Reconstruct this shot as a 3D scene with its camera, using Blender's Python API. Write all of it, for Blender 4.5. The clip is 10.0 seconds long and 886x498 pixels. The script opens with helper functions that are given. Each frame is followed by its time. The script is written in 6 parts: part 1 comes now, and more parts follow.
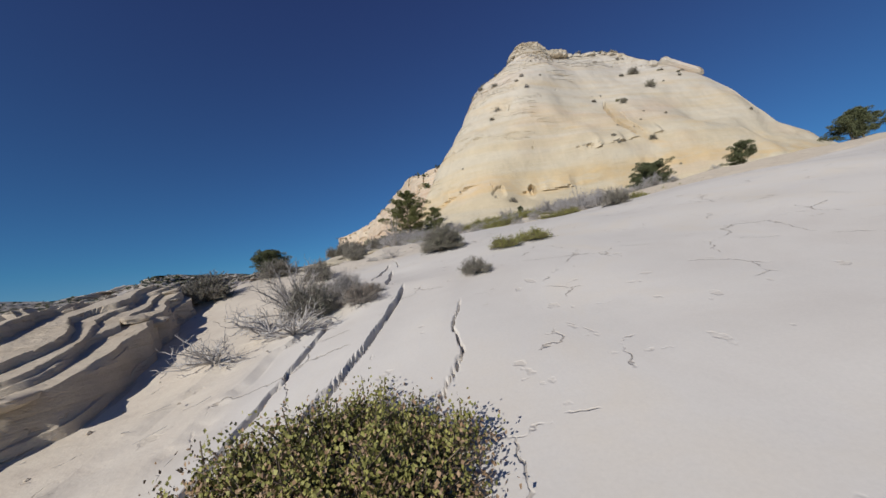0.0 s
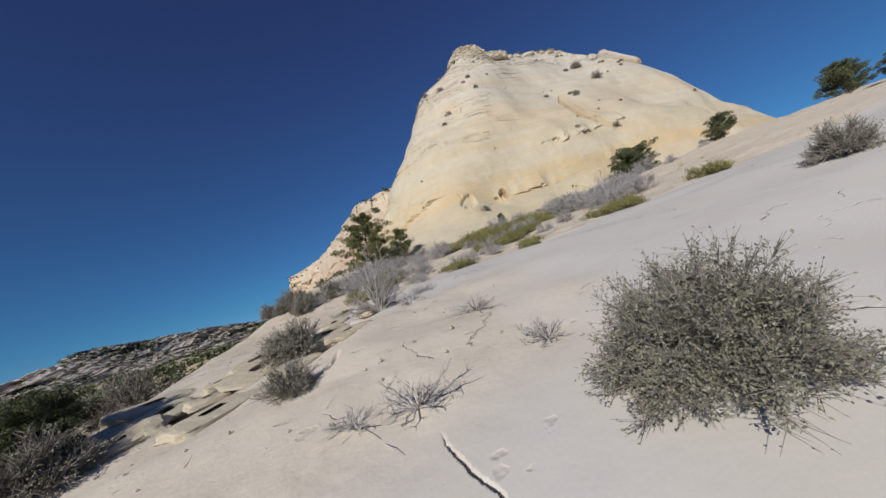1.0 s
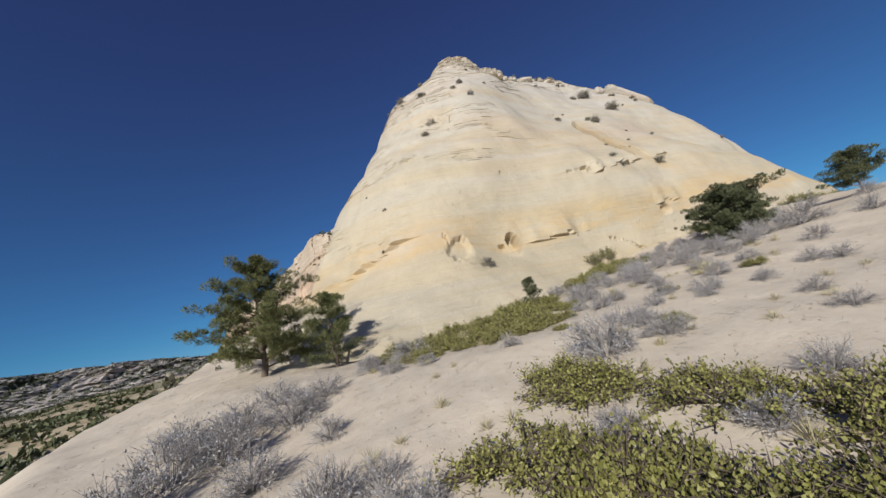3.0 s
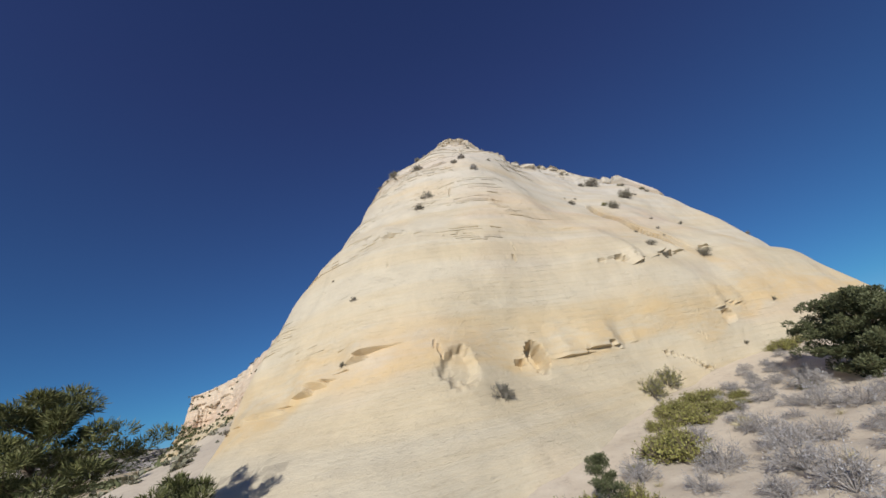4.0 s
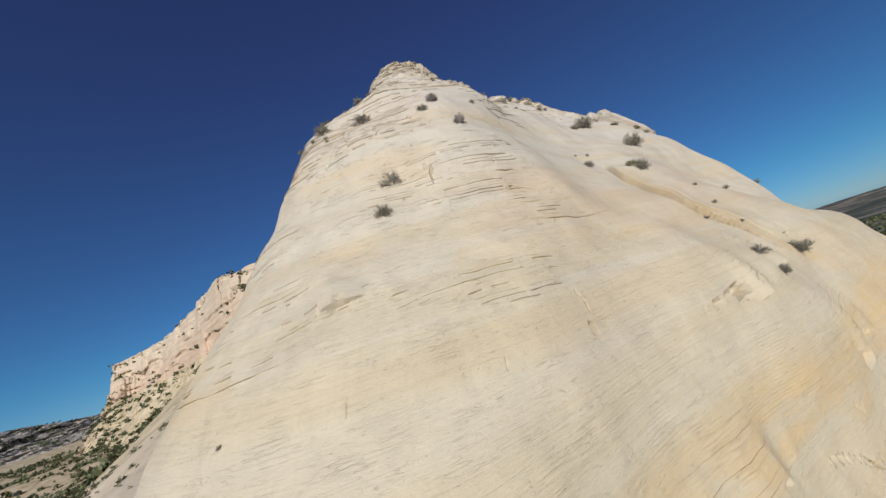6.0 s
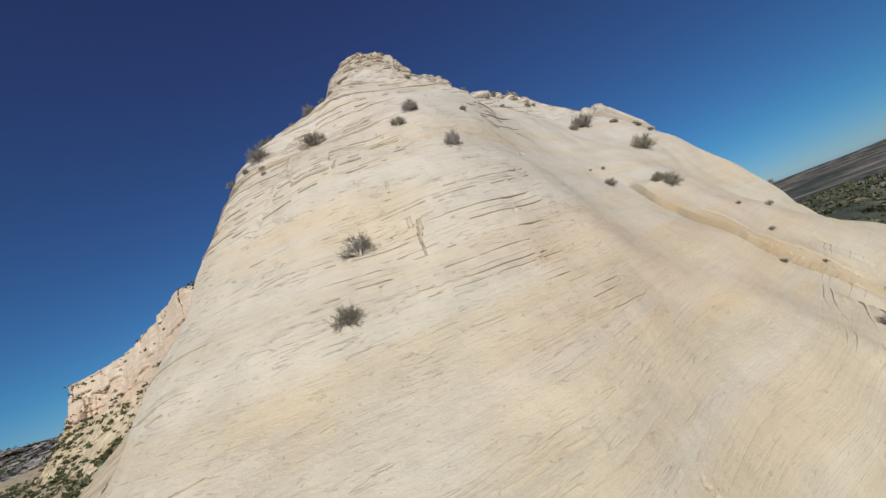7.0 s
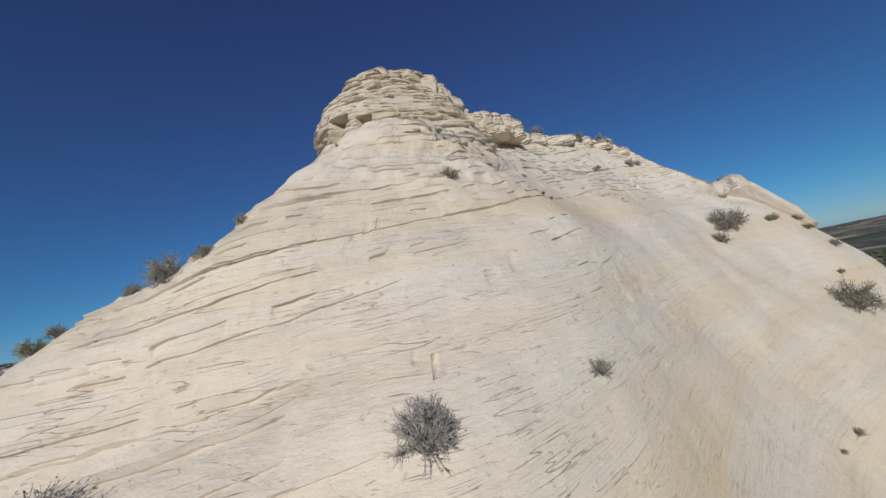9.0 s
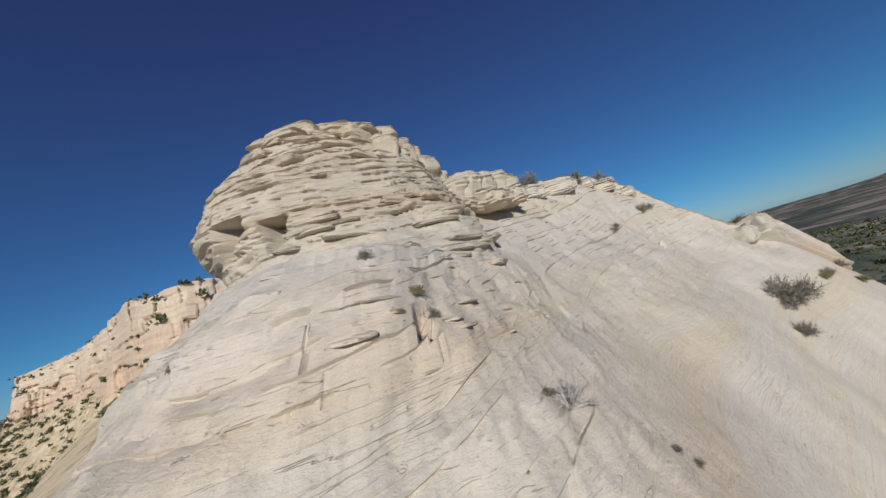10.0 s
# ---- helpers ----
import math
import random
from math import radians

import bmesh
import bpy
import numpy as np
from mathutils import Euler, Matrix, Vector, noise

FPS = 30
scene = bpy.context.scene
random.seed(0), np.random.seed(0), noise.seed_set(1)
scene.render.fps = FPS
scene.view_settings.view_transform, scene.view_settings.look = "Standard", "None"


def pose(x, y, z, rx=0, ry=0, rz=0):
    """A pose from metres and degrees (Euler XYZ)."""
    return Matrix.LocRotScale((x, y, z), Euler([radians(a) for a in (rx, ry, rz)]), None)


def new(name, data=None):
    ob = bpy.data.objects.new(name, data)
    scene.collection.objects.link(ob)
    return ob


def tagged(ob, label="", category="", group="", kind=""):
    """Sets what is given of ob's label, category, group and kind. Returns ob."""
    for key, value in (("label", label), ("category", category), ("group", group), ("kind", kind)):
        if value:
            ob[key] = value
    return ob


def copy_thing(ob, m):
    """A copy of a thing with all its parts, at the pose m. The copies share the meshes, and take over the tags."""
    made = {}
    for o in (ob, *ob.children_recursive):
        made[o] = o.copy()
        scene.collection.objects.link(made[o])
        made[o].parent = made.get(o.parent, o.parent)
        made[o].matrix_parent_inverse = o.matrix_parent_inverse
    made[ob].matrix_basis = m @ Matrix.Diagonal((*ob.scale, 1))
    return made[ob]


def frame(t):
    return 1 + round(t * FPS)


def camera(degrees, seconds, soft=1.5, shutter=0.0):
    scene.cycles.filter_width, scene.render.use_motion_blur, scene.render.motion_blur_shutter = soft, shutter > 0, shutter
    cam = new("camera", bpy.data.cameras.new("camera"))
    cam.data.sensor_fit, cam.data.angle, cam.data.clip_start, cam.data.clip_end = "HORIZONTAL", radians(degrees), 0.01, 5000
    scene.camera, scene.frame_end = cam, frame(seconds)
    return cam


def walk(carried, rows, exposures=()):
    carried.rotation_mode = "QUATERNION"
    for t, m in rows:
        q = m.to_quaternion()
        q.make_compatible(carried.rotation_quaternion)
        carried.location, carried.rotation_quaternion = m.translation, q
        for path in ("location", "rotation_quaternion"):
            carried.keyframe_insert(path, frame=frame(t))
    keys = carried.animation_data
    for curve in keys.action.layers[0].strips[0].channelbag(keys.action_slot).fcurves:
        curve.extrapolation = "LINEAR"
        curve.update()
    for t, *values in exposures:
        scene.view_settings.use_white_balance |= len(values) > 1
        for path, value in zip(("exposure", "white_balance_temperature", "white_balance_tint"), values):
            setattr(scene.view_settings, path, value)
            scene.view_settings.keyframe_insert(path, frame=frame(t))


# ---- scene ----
cam = camera(102.2, 10.0)
ROWS = [
    (0, 0.00, 0.00, 2.00, 95.23, 6.86, -1.42),
    (0.5, -1.06, 4.79, 2.91, 96.02, 12.76, -5.26),
    (1, -1.42, 9.35, 3.99, 97.15, 15.98, -7.74),
    (1.5, -0.99, 14.93, 5.73, 99.03, 16.55, -9.39),
    (2, -0.32, 20.20, 6.93, 99.87, 15.50, -11.05),
    (2.2, 0.04, 22.24, 7.35, 99.87, 15.05, -11.91),
    (3.5, 3.68, 34.57, 11.48, 108.02, 11.77, -15.98),
    (4, 5.22, 39.02, 13.43, 115.22, 10.47, -16.76),
    (4.5, 6.24, 42.45, 16.74, 113.33, 10.31, -18.65),
    (5, 7.09, 45.81, 20.24, 107.09, 10.81, -20.42),
    (5.5, 7.77, 48.75, 23.59, 104.08, 13.39, -22.17),
    (5.7, 7.97, 49.79, 24.89, 102.97, 15.20, -23.48),
    (6.8, 11.39, 55.26, 30.56, 99.54, 20.92, -27.90),
    (7, 12.35, 56.85, 32.39, 98.93, 20.96, -28.66),
    (7.5, 15.22, 59.94, 36.61, 98.03, 19.88, -28.93),
    (8, 17.68, 62.38, 40.07, 96.22, 16.10, -28.15),
    (8.5, 20.03, 64.86, 43.14, 96.57, 11.47, -26.07),
    (9, 22.11, 67.80, 46.24, 97.46, 11.13, -25.89),
    (9.5, 24.25, 71.16, 49.82, 96.90, 13.75, -28.36),
    (10, 26.44, 74.36, 53.18, 97.76, 16.26, -30.91),
]
walk(cam, [(t, pose(*row)) for t, *row in ROWS], [(0.0, -0.08), (2.0, -0.05), (3.5, 0.07), (4.5, 0.05), (5.5, 0.0), (8.0, -0.05), (9.0, -0.08), (9.5, -0.12), (10.0, -0.09)])

# ---- light ----
SUN_WAY = Vector((0.490, 0.756, -0.434))
world = bpy.data.worlds.new("sky")
scene.world = world
world.use_nodes = True
_n, _l = world.node_tree.nodes, world.node_tree.links
sky = _n.new("ShaderNodeTexSky")
sky.sky_type = "NISHITA"
sky.sun_disc = False
sky.sun_elevation = radians(25.7)
sky.sun_rotation = radians(213.0)
sky.altitude = 1800.0
sky.air_density, sky.dust_density, sky.ozone_density = 1.0, 0.0, 4.0
_n["Background"].inputs["Strength"].default_value = 0.053
way, up, high_low = _n.new("ShaderNodeTexCoord"), _n.new("ShaderNodeSeparateXYZ"), _n.new("ShaderNodeValToRGB")
_l.new(way.outputs["Generated"], up.inputs[0])
_l.new(up.outputs[2], high_low.inputs[0])
high_low.color_ramp.elements.new(0.5)
for _e, (_p, _c) in zip(high_low.color_ramp.elements, ((0.0, (0.60, 0.93, 1.36, 1)), (0.10, (0.45, 0.98, 1.28, 1)), (0.72, (0.84, 0.82, 1.30, 1)))):
    _e.position, _e.color = _p, _c
tint = _n.new("ShaderNodeMix")
tint.data_type, tint.blend_type = "RGBA", "MULTIPLY"
tint.inputs[0].default_value = 1.0
_l.new(high_low.outputs[0], tint.inputs[7])
_l.new(sky.outputs[0], tint.inputs[6])
_l.new(tint.outputs[2], _n["Background"].inputs["Color"])
sun = new("sun", bpy.data.lights.new("sun", "SUN"))
sun.data.energy, sun.data.angle, sun.data.color = 4.25, radians(0.5), (1.0, 0.965, 0.90)
sun.rotation_mode = "QUATERNION"
sun.rotation_quaternion = SUN_WAY.to_track_quat("-Z", "Y")


# ---- small tools ----
def lattice(ix, iy, iz, seed):
    h = ix * 374761393 + iy * 668265263 + iz * 1274126177 + seed * 974711
    h = (h ^ (h >> 13)) * 1103515245 & 0x7FFFFFFF
    return ((h ^ (h >> 16)) & 0xFFFF) / 32767.5 - 1.0


def fuzz(x, y, z=0.0, seed=0):
    """Smooth random values from -1 to 1 at a spacing of one unit."""
    x, y, z = np.broadcast_arrays(np.asarray(x, float), np.asarray(y, float), np.asarray(z, float))
    fx, fy, fz = np.floor(x), np.floor(y), np.floor(z)
    ix, iy, iz = fx.astype(np.int64), fy.astype(np.int64), fz.astype(np.int64)
    u, v, w = x - fx, y - fy, z - fz
    u, v, w = u * u * (3 - 2 * u), v * v * (3 - 2 * v), w * w * (3 - 2 * w)
    out = 0.0
    for a in (0, 1):
        for b in (0, 1):
            for c in (0, 1):
                k = (u if a else 1 - u) * (v if b else 1 - v) * (w if c else 1 - w)
                out = out + k * lattice(ix + a, iy + b, iz + c, seed)
    return out


def rough(x, y, z=0.0, seed=0, octaves=4, fall=0.5):
    total, gain = 0.0, 1.0
    for k in range(octaves):
        total = total + gain * fuzz(np.asarray(x) * 2**k, np.asarray(y) * 2**k, np.asarray(z) * 2**k, seed + 7 * k)
        gain *= fall
    return total


def ease(a, b, v):
    s = np.clip((np.asarray(v, float) - a) / (b - a), 0, 1)
    return s * s * (3 - 2 * s)


def mesh_of(name, verts, faces, material, smooth=True, sharp=0.0):
    """A mesh from arrays of places and of faces that all have the same number of corners."""
    verts, faces = np.asarray(verts, np.float32), np.asarray(faces, np.int32)
    me = bpy.data.meshes.new(name)
    me.vertices.add(len(verts))
    me.vertices.foreach_set("co", verts.ravel())
    k = faces.shape[1]
    me.loops.add(faces.size)
    me.loops.foreach_set("vertex_index", faces.ravel())
    me.polygons.add(len(faces))
    me.polygons.foreach_set("loop_start", np.arange(0, faces.size, k, dtype=np.int32))
    me.polygons.foreach_set("use_smooth", np.full(len(faces), smooth))
    me.update(calc_edges=True)
    me.validate()
    me.materials.append(material)
    if sharp:
        me.set_sharp_from_angle(angle=radians(sharp))
    return me


def sheet(nu, nv):
    """Quads of a grid with nu columns and nv rows, row by row."""
    i = np.arange(nv - 1)[:, None] * nu + np.arange(nu - 1)[None]
    return np.stack([i, i + 1, i + 1 + nu, i + nu], -1).reshape(-1, 4)


def part(name, mesh, parent, label=""):
    ob = new(name, mesh)
    ob.parent = parent
    return tagged(ob, label) if label else ob


# ---- materials ----
def nodes_of(name):
    mat = bpy.data.materials.new(name)
    mat.use_nodes = True
    nt = mat.node_tree
    return mat, nt.nodes, nt.links, nt.nodes["Principled BSDF"]


def stretched_noise(n, l, scale, size, detail=4.0, rough_=0.55, distort=0.0, source="Position"):
    geo, mp, tx = n.new("ShaderNodeNewGeometry"), n.new("ShaderNodeMapping"), n.new("ShaderNodeTexNoise")
    mp.inputs["Scale"].default_value = scale
    tx.inputs["Scale"].default_value = size
    tx.inputs["Detail"].default_value = detail
    tx.inputs["Roughness"].default_value = rough_
    tx.inputs["Distortion"].default_value = distort
    l.new(geo.outputs[source], mp.inputs["Vector"])
    l.new(mp.outputs[0], tx.inputs["Vector"])
    return tx, mp


def ramp(n, l, source, stops):
    r = n.new("ShaderNodeValToRGB")
    el = r.color_ramp.elements
    while len(el) < len(stops):
        el.new(0.5)
    for e, (p, c) in zip(el, stops):
        e.position, e.color = p, (*c, 1) if len(c) == 3 else c
    l.new(source, r.inputs[0])
    return r


def mixed(n, l, fac, a, b, mode="MIX"):
    m = n.new("ShaderNodeMix")
    m.data_type, m.blend_type = "RGBA", mode
    for socket, value in ((m.inputs[0], fac), (m.inputs[6], a), (m.inputs[7], b)):
        if isinstance(value, bpy.types.NodeSocket):
            l.new(value, socket)
        elif isinstance(value, (int, float)):
            socket.default_value = value
        else:
            socket.default_value = (*value, 1)
    return m.outputs[2]


def summed(n, l, *pairs):
    total = None
    for sock, gain in pairs:
        m = n.new("ShaderNodeMath")
        m.operation = "MULTIPLY"
        l.new(sock, m.inputs[0])
        m.inputs[1].default_value = gain
        if total is None:
            total = m.outputs[0]
        else:
            a = n.new("ShaderNodeMath")
            a.operation = "ADD"
            l.new(total, a.inputs[0])
            l.new(m.outputs[0], a.inputs[1])
            total = a.outputs[0]
    return total


def sandstone(name, pale, warm, deep, lamina=0.5, low=0.0, high=60.0, pink=0.0, calm=()):
    """Cross-bedded sandstone: pale above, warmer towards the height low, with laminae, stains and grain."""
    mat, n, l, b = nodes_of(name)
    geo, sep = n.new("ShaderNodeNewGeometry"), n.new("ShaderNodeSeparateXYZ")
    l.new(geo.outputs["Position"], sep.inputs[0])
    span = n.new("ShaderNodeMapRange")
    span.inputs[1].default_value, span.inputs[2].default_value = low, high
    patch, _ = stretched_noise(n, l, (0.05, 0.05, 0.09), 1.0, 4, 0.6, 0.6)
    wob = n.new("ShaderNodeMath")
    wob.operation = "MULTIPLY_ADD"
    l.new(patch.outputs[0], wob.inputs[0])
    wob.inputs[1].default_value = 22.0
    l.new(sep.outputs[2], wob.inputs[2])
    off = n.new("ShaderNodeMath")
    off.operation = "SUBTRACT"
    l.new(wob.outputs[0], off.inputs[0])
    off.inputs[1].default_value = 11.0
    l.new(off.outputs[0], span.inputs[0])
    body = mixed(n, l, span.outputs[0], warm, pale)
    bands, bm_ = stretched_noise(n, l, (0.03, 0.03, 0.55), 1.0, 5, 0.6, 0.35)
    bm_.inputs["Rotation"].default_value = (0.03, 0.08, 0)
    fb = ramp(n, l, bands.outputs[0], [(0.42, (0, 0, 0)), (0.66, (1, 1, 1))])
    body = mixed(n, l, fb.outputs[0], body, mixed(n, l, 0.42, body, deep))
    if pink:
        pk, _ = stretched_noise(n, l, (0.04, 0.04, 0.10), 1.0, 3, 0.5, 0.3)
        fp = ramp(n, l, pk.outputs[0], [(0.55, (0, 0, 0)), (0.72, (pink, pink, pink))])
        body = mixed(n, l, fp.outputs[0], body, (0.58, 0.36, 0.24))
    stain, _ = stretched_noise(n, l, (0.6, 0.6, 0.22), 1.0, 6, 0.65, 0.5)
    fs = ramp(n, l, stain.outputs[0], [(0.35, (0.80, 0.80, 0.80)), (0.62, (1.06, 1.05, 1.03))])
    body = mixed(n, l, 0.4, body, fs.outputs[0], "MULTIPLY")
    lam, lm = stretched_noise(n, l, (0.22, 0.22, 7.0), 1.0, 6, 0.62, 0.25)
    lm.inputs["Rotation"].default_value = (0.03, 0.10, 0)
    fl = ramp(n, l, lam.outputs[0], [(0.36, (0.80, 0.78, 0.75)), (0.5, (1, 1, 1))])
    body = mixed(n, l, lamina, body, fl.outputs[0], "MULTIPLY")
    grain, _ = stretched_noise(n, l, (1, 1, 1), 26.0, 4, 0.7)
    fg = ramp(n, l, grain.outputs[0], [(0.3, (0.90, 0.90, 0.90)), (0.7, (1.08, 1.08, 1.08))])
    body = mixed(n, l, 0.7, body, fg.outputs[0], "MULTIPLY")
    # ledges: saw-shaped bedding steps, only where the rock is weathered
    ledges = []
    for scale, strength_, shift in ((0.70, 1.0, 0.0), (2.0, 0.6, 5.0), (4.6, 0.5, 9.0)):
        g2, m2, wv = n.new("ShaderNodeNewGeometry"), n.new("ShaderNodeMapping"), n.new("ShaderNodeTexWave")
        l.new(g2.outputs["Position"], m2.inputs["Vector"])
        m2.inputs["Rotation"].default_value = (0.03, 0.10, 0)
        m2.inputs["Scale"].default_value = (0.30, 0.30, 1.0)
        wv.wave_type, wv.bands_direction, wv.wave_profile = "BANDS", "Z", "SAW"
        wv.inputs["Scale"].default_value = scale
        wv.inputs["Distortion"].default_value = 2.2
        wv.inputs["Detail"].default_value = 3.0
        wv.inputs["Detail Scale"].default_value = 0.55 / scale
        wv.inputs["Detail Roughness"].default_value = 0.62
        l.new(m2.outputs[0], wv.inputs["Vector"])
        where, wm = stretched_noise(n, l, (0.22, 0.22, 0.34), 1.0, 5, 0.68)
        wm.inputs["Location"].default_value = (3 * shift, 5, shift)
        rw = ramp(n, l, where.outputs[0], [(0.46, (0.0, 0.0, 0.0)), (0.62, (1, 1, 1))])
        mm = n.new("ShaderNodeMath")
        mm.operation = "MULTIPLY"
        l.new(wv.outputs["Fac"], mm.inputs[0])
        l.new(rw.outputs[0], mm.inputs[1])
        ledges.append((mm.outputs[0], strength_))
    # ochre iron staining where the mesh says so, broken up by noise
    ochre = n.new("ShaderNodeAttribute")
    ochre.attribute_name = "ochre"
    rust, _ = stretched_noise(n, l, (0.25, 0.25, 0.8), 1.0, 6, 0.68, 0.4)
    fr = ramp(n, l, rust.outputs[0], [(0.36, (0.15, 0.15, 0.15)), (0.60, (1, 1, 1))])
    fo = n.new("ShaderNodeMath")
    fo.operation = "MULTIPLY"
    l.new(ochre.outputs["Fac"], fo.inputs[0])
    l.new(fr.outputs[0], fo.inputs[1])
    body = mixed(n, l, fo.outputs[0], body, (0.60, 0.42, 0.20))
    # small dark pits and flecks
    fleck, _ = stretched_noise(n, l, (1, 1, 1.8), 3.2, 4, 0.6, 0.2)
    pit = ramp(n, l, fleck.outputs[0], [(0.655, (0, 0, 0)), (0.70, (1, 1, 1))])
    body = mixed(n, l, pit.outputs[0], body, mixed(n, l, 0.22, body, (0.30, 0.24, 0.17)))
    # partings between the beds: thin broken lines, recess shade and dirt painted into the colour
    partings = []
    for size, wide, shift, dip in (((0.17, 0.17, 2.6), 0.005, 2.0, (0.03, 0.12, 0)), ((0.30, 0.30, 6.0), 0.007, 8.0, (0.03, 0.12, 0)), ((0.35, 0.35, 4.5), 0.007, 14.0, (0.05, -0.62, 0.2))):
        pn, pm = stretched_noise(n, l, size, 1.0, 2, 0.5, 0.0)
        pm.inputs["Rotation"].default_value = dip
        pm.inputs["Location"].default_value = (shift, shift, shift)
        gap = n.new("ShaderNodeMath")
        gap.operation = "SUBTRACT"
        l.new(pn.outputs[0], gap.inputs[0])
        gap.inputs[1].default_value = 0.5
        size_ = n.new("ShaderNodeMath")
        size_.operation = "ABSOLUTE"
        l.new(gap.outputs[0], size_.inputs[0])
        line_ = ramp(n, l, size_.outputs[0], [(wide * 0.35, (1, 1, 1)), (wide, (0, 0, 0))])
        place_, pl = stretched_noise(n, l, (0.45, 0.45, 0.9), 1.0, 5, 0.7)
        pl.inputs["Location"].default_value = (shift, 4, 9)
        rl = ramp(n, l, place_.outputs[0], [(0.53, (0, 0, 0)), (0.60, (1, 1, 1))])
        on_ = n.new("ShaderNodeMath")
        on_.operation = "MULTIPLY"
        l.new(line_.outputs[0], on_.inputs[0])
        l.new(rl.outputs[0], on_.inputs[1])
        open_ = on_.outputs[0]
        facing, steep, cut = n.new("ShaderNodeSeparateXYZ"), n.new("ShaderNodeMapRange"), n.new("ShaderNodeMath")
        l.new(geo.outputs["True Normal"], facing.inputs[0])
        steep.inputs[1].default_value, steep.inputs[2].default_value = 0.88, 0.70
        l.new(facing.outputs[2], steep.inputs[0])
        cut.operation = "MULTIPLY"
        l.new(open_, cut.inputs[0])
        l.new(steep.outputs[0], cut.inputs[1])
        open_ = cut.outputs[0]
        for axis_, a_, b_, least in calm:
            kept = n.new("ShaderNodeMapRange")
            kept.inputs[1].default_value, kept.inputs[2].default_value, kept.inputs[3].default_value, kept.inputs[4].default_value = a_, b_, least, 1.0
            l.new(sep.outputs[axis_], kept.inputs[0])
            less = n.new("ShaderNodeMath")
            less.operation = "MULTIPLY"
            l.new(open_, less.inputs[0])
            l.new(kept.outputs[0], less.inputs[1])
            open_ = less.outputs[0]
        partings.append(open_)
        body = mixed(n, l, open_, body, mixed(n, l, 0.5, body, (0.24, 0.18, 0.12)))
    l.new(body, b.inputs["Base Color"])
    b.inputs["Roughness"].default_value = 0.92
    b.inputs["Specular IOR Level"].default_value = 0.15
    mid, _ = stretched_noise(n, l, (1, 1, 2.2), 1.3, 6, 0.6, 0.3)
    chips, _ = stretched_noise(n, l, (1, 1, 2.6), 4.2, 5, 0.72, 0.2)
    bump = n.new("ShaderNodeBump")
    bump.inputs["Strength"].default_value = 0.85
    bump.inputs["Distance"].default_value = 1.0
    l.new(summed(n, l, (lam.outputs[0], 0.06 * lamina + 0.01), (grain.outputs[0], 0.010), (mid.outputs[0], 0.05), (chips.outputs[0], 0.045), (pit.outputs[0], -0.018), *[(k, -0.05) for k in partings], *[(k, -0.032 * g) for k, g in ledges]), bump.inputs["Height"])
    l.new(bump.outputs[0], b.inputs["Normal"])
    return mat


ROCK = sandstone("butte sandstone", (0.568, 0.524, 0.459), (0.56, 0.495, 0.375), (0.54, 0.42, 0.245), 0.26, 20.0, 50.0, 0.3, ((0, 34.0, 20.0, 0.25), (2, 28.0, 37.0, 0.30)))
CAP = sandstone("cap sandstone", (0.515, 0.45, 0.355), (0.54, 0.493, 0.42), (0.48, 0.37, 0.235), 0.4, 48, 66)
MESA_ROCK = sandstone("far pink sandstone", (0.60, 0.51, 0.40), (0.55, 0.40, 0.29), (0.48, 0.30, 0.20), 0.5, 40, 85)


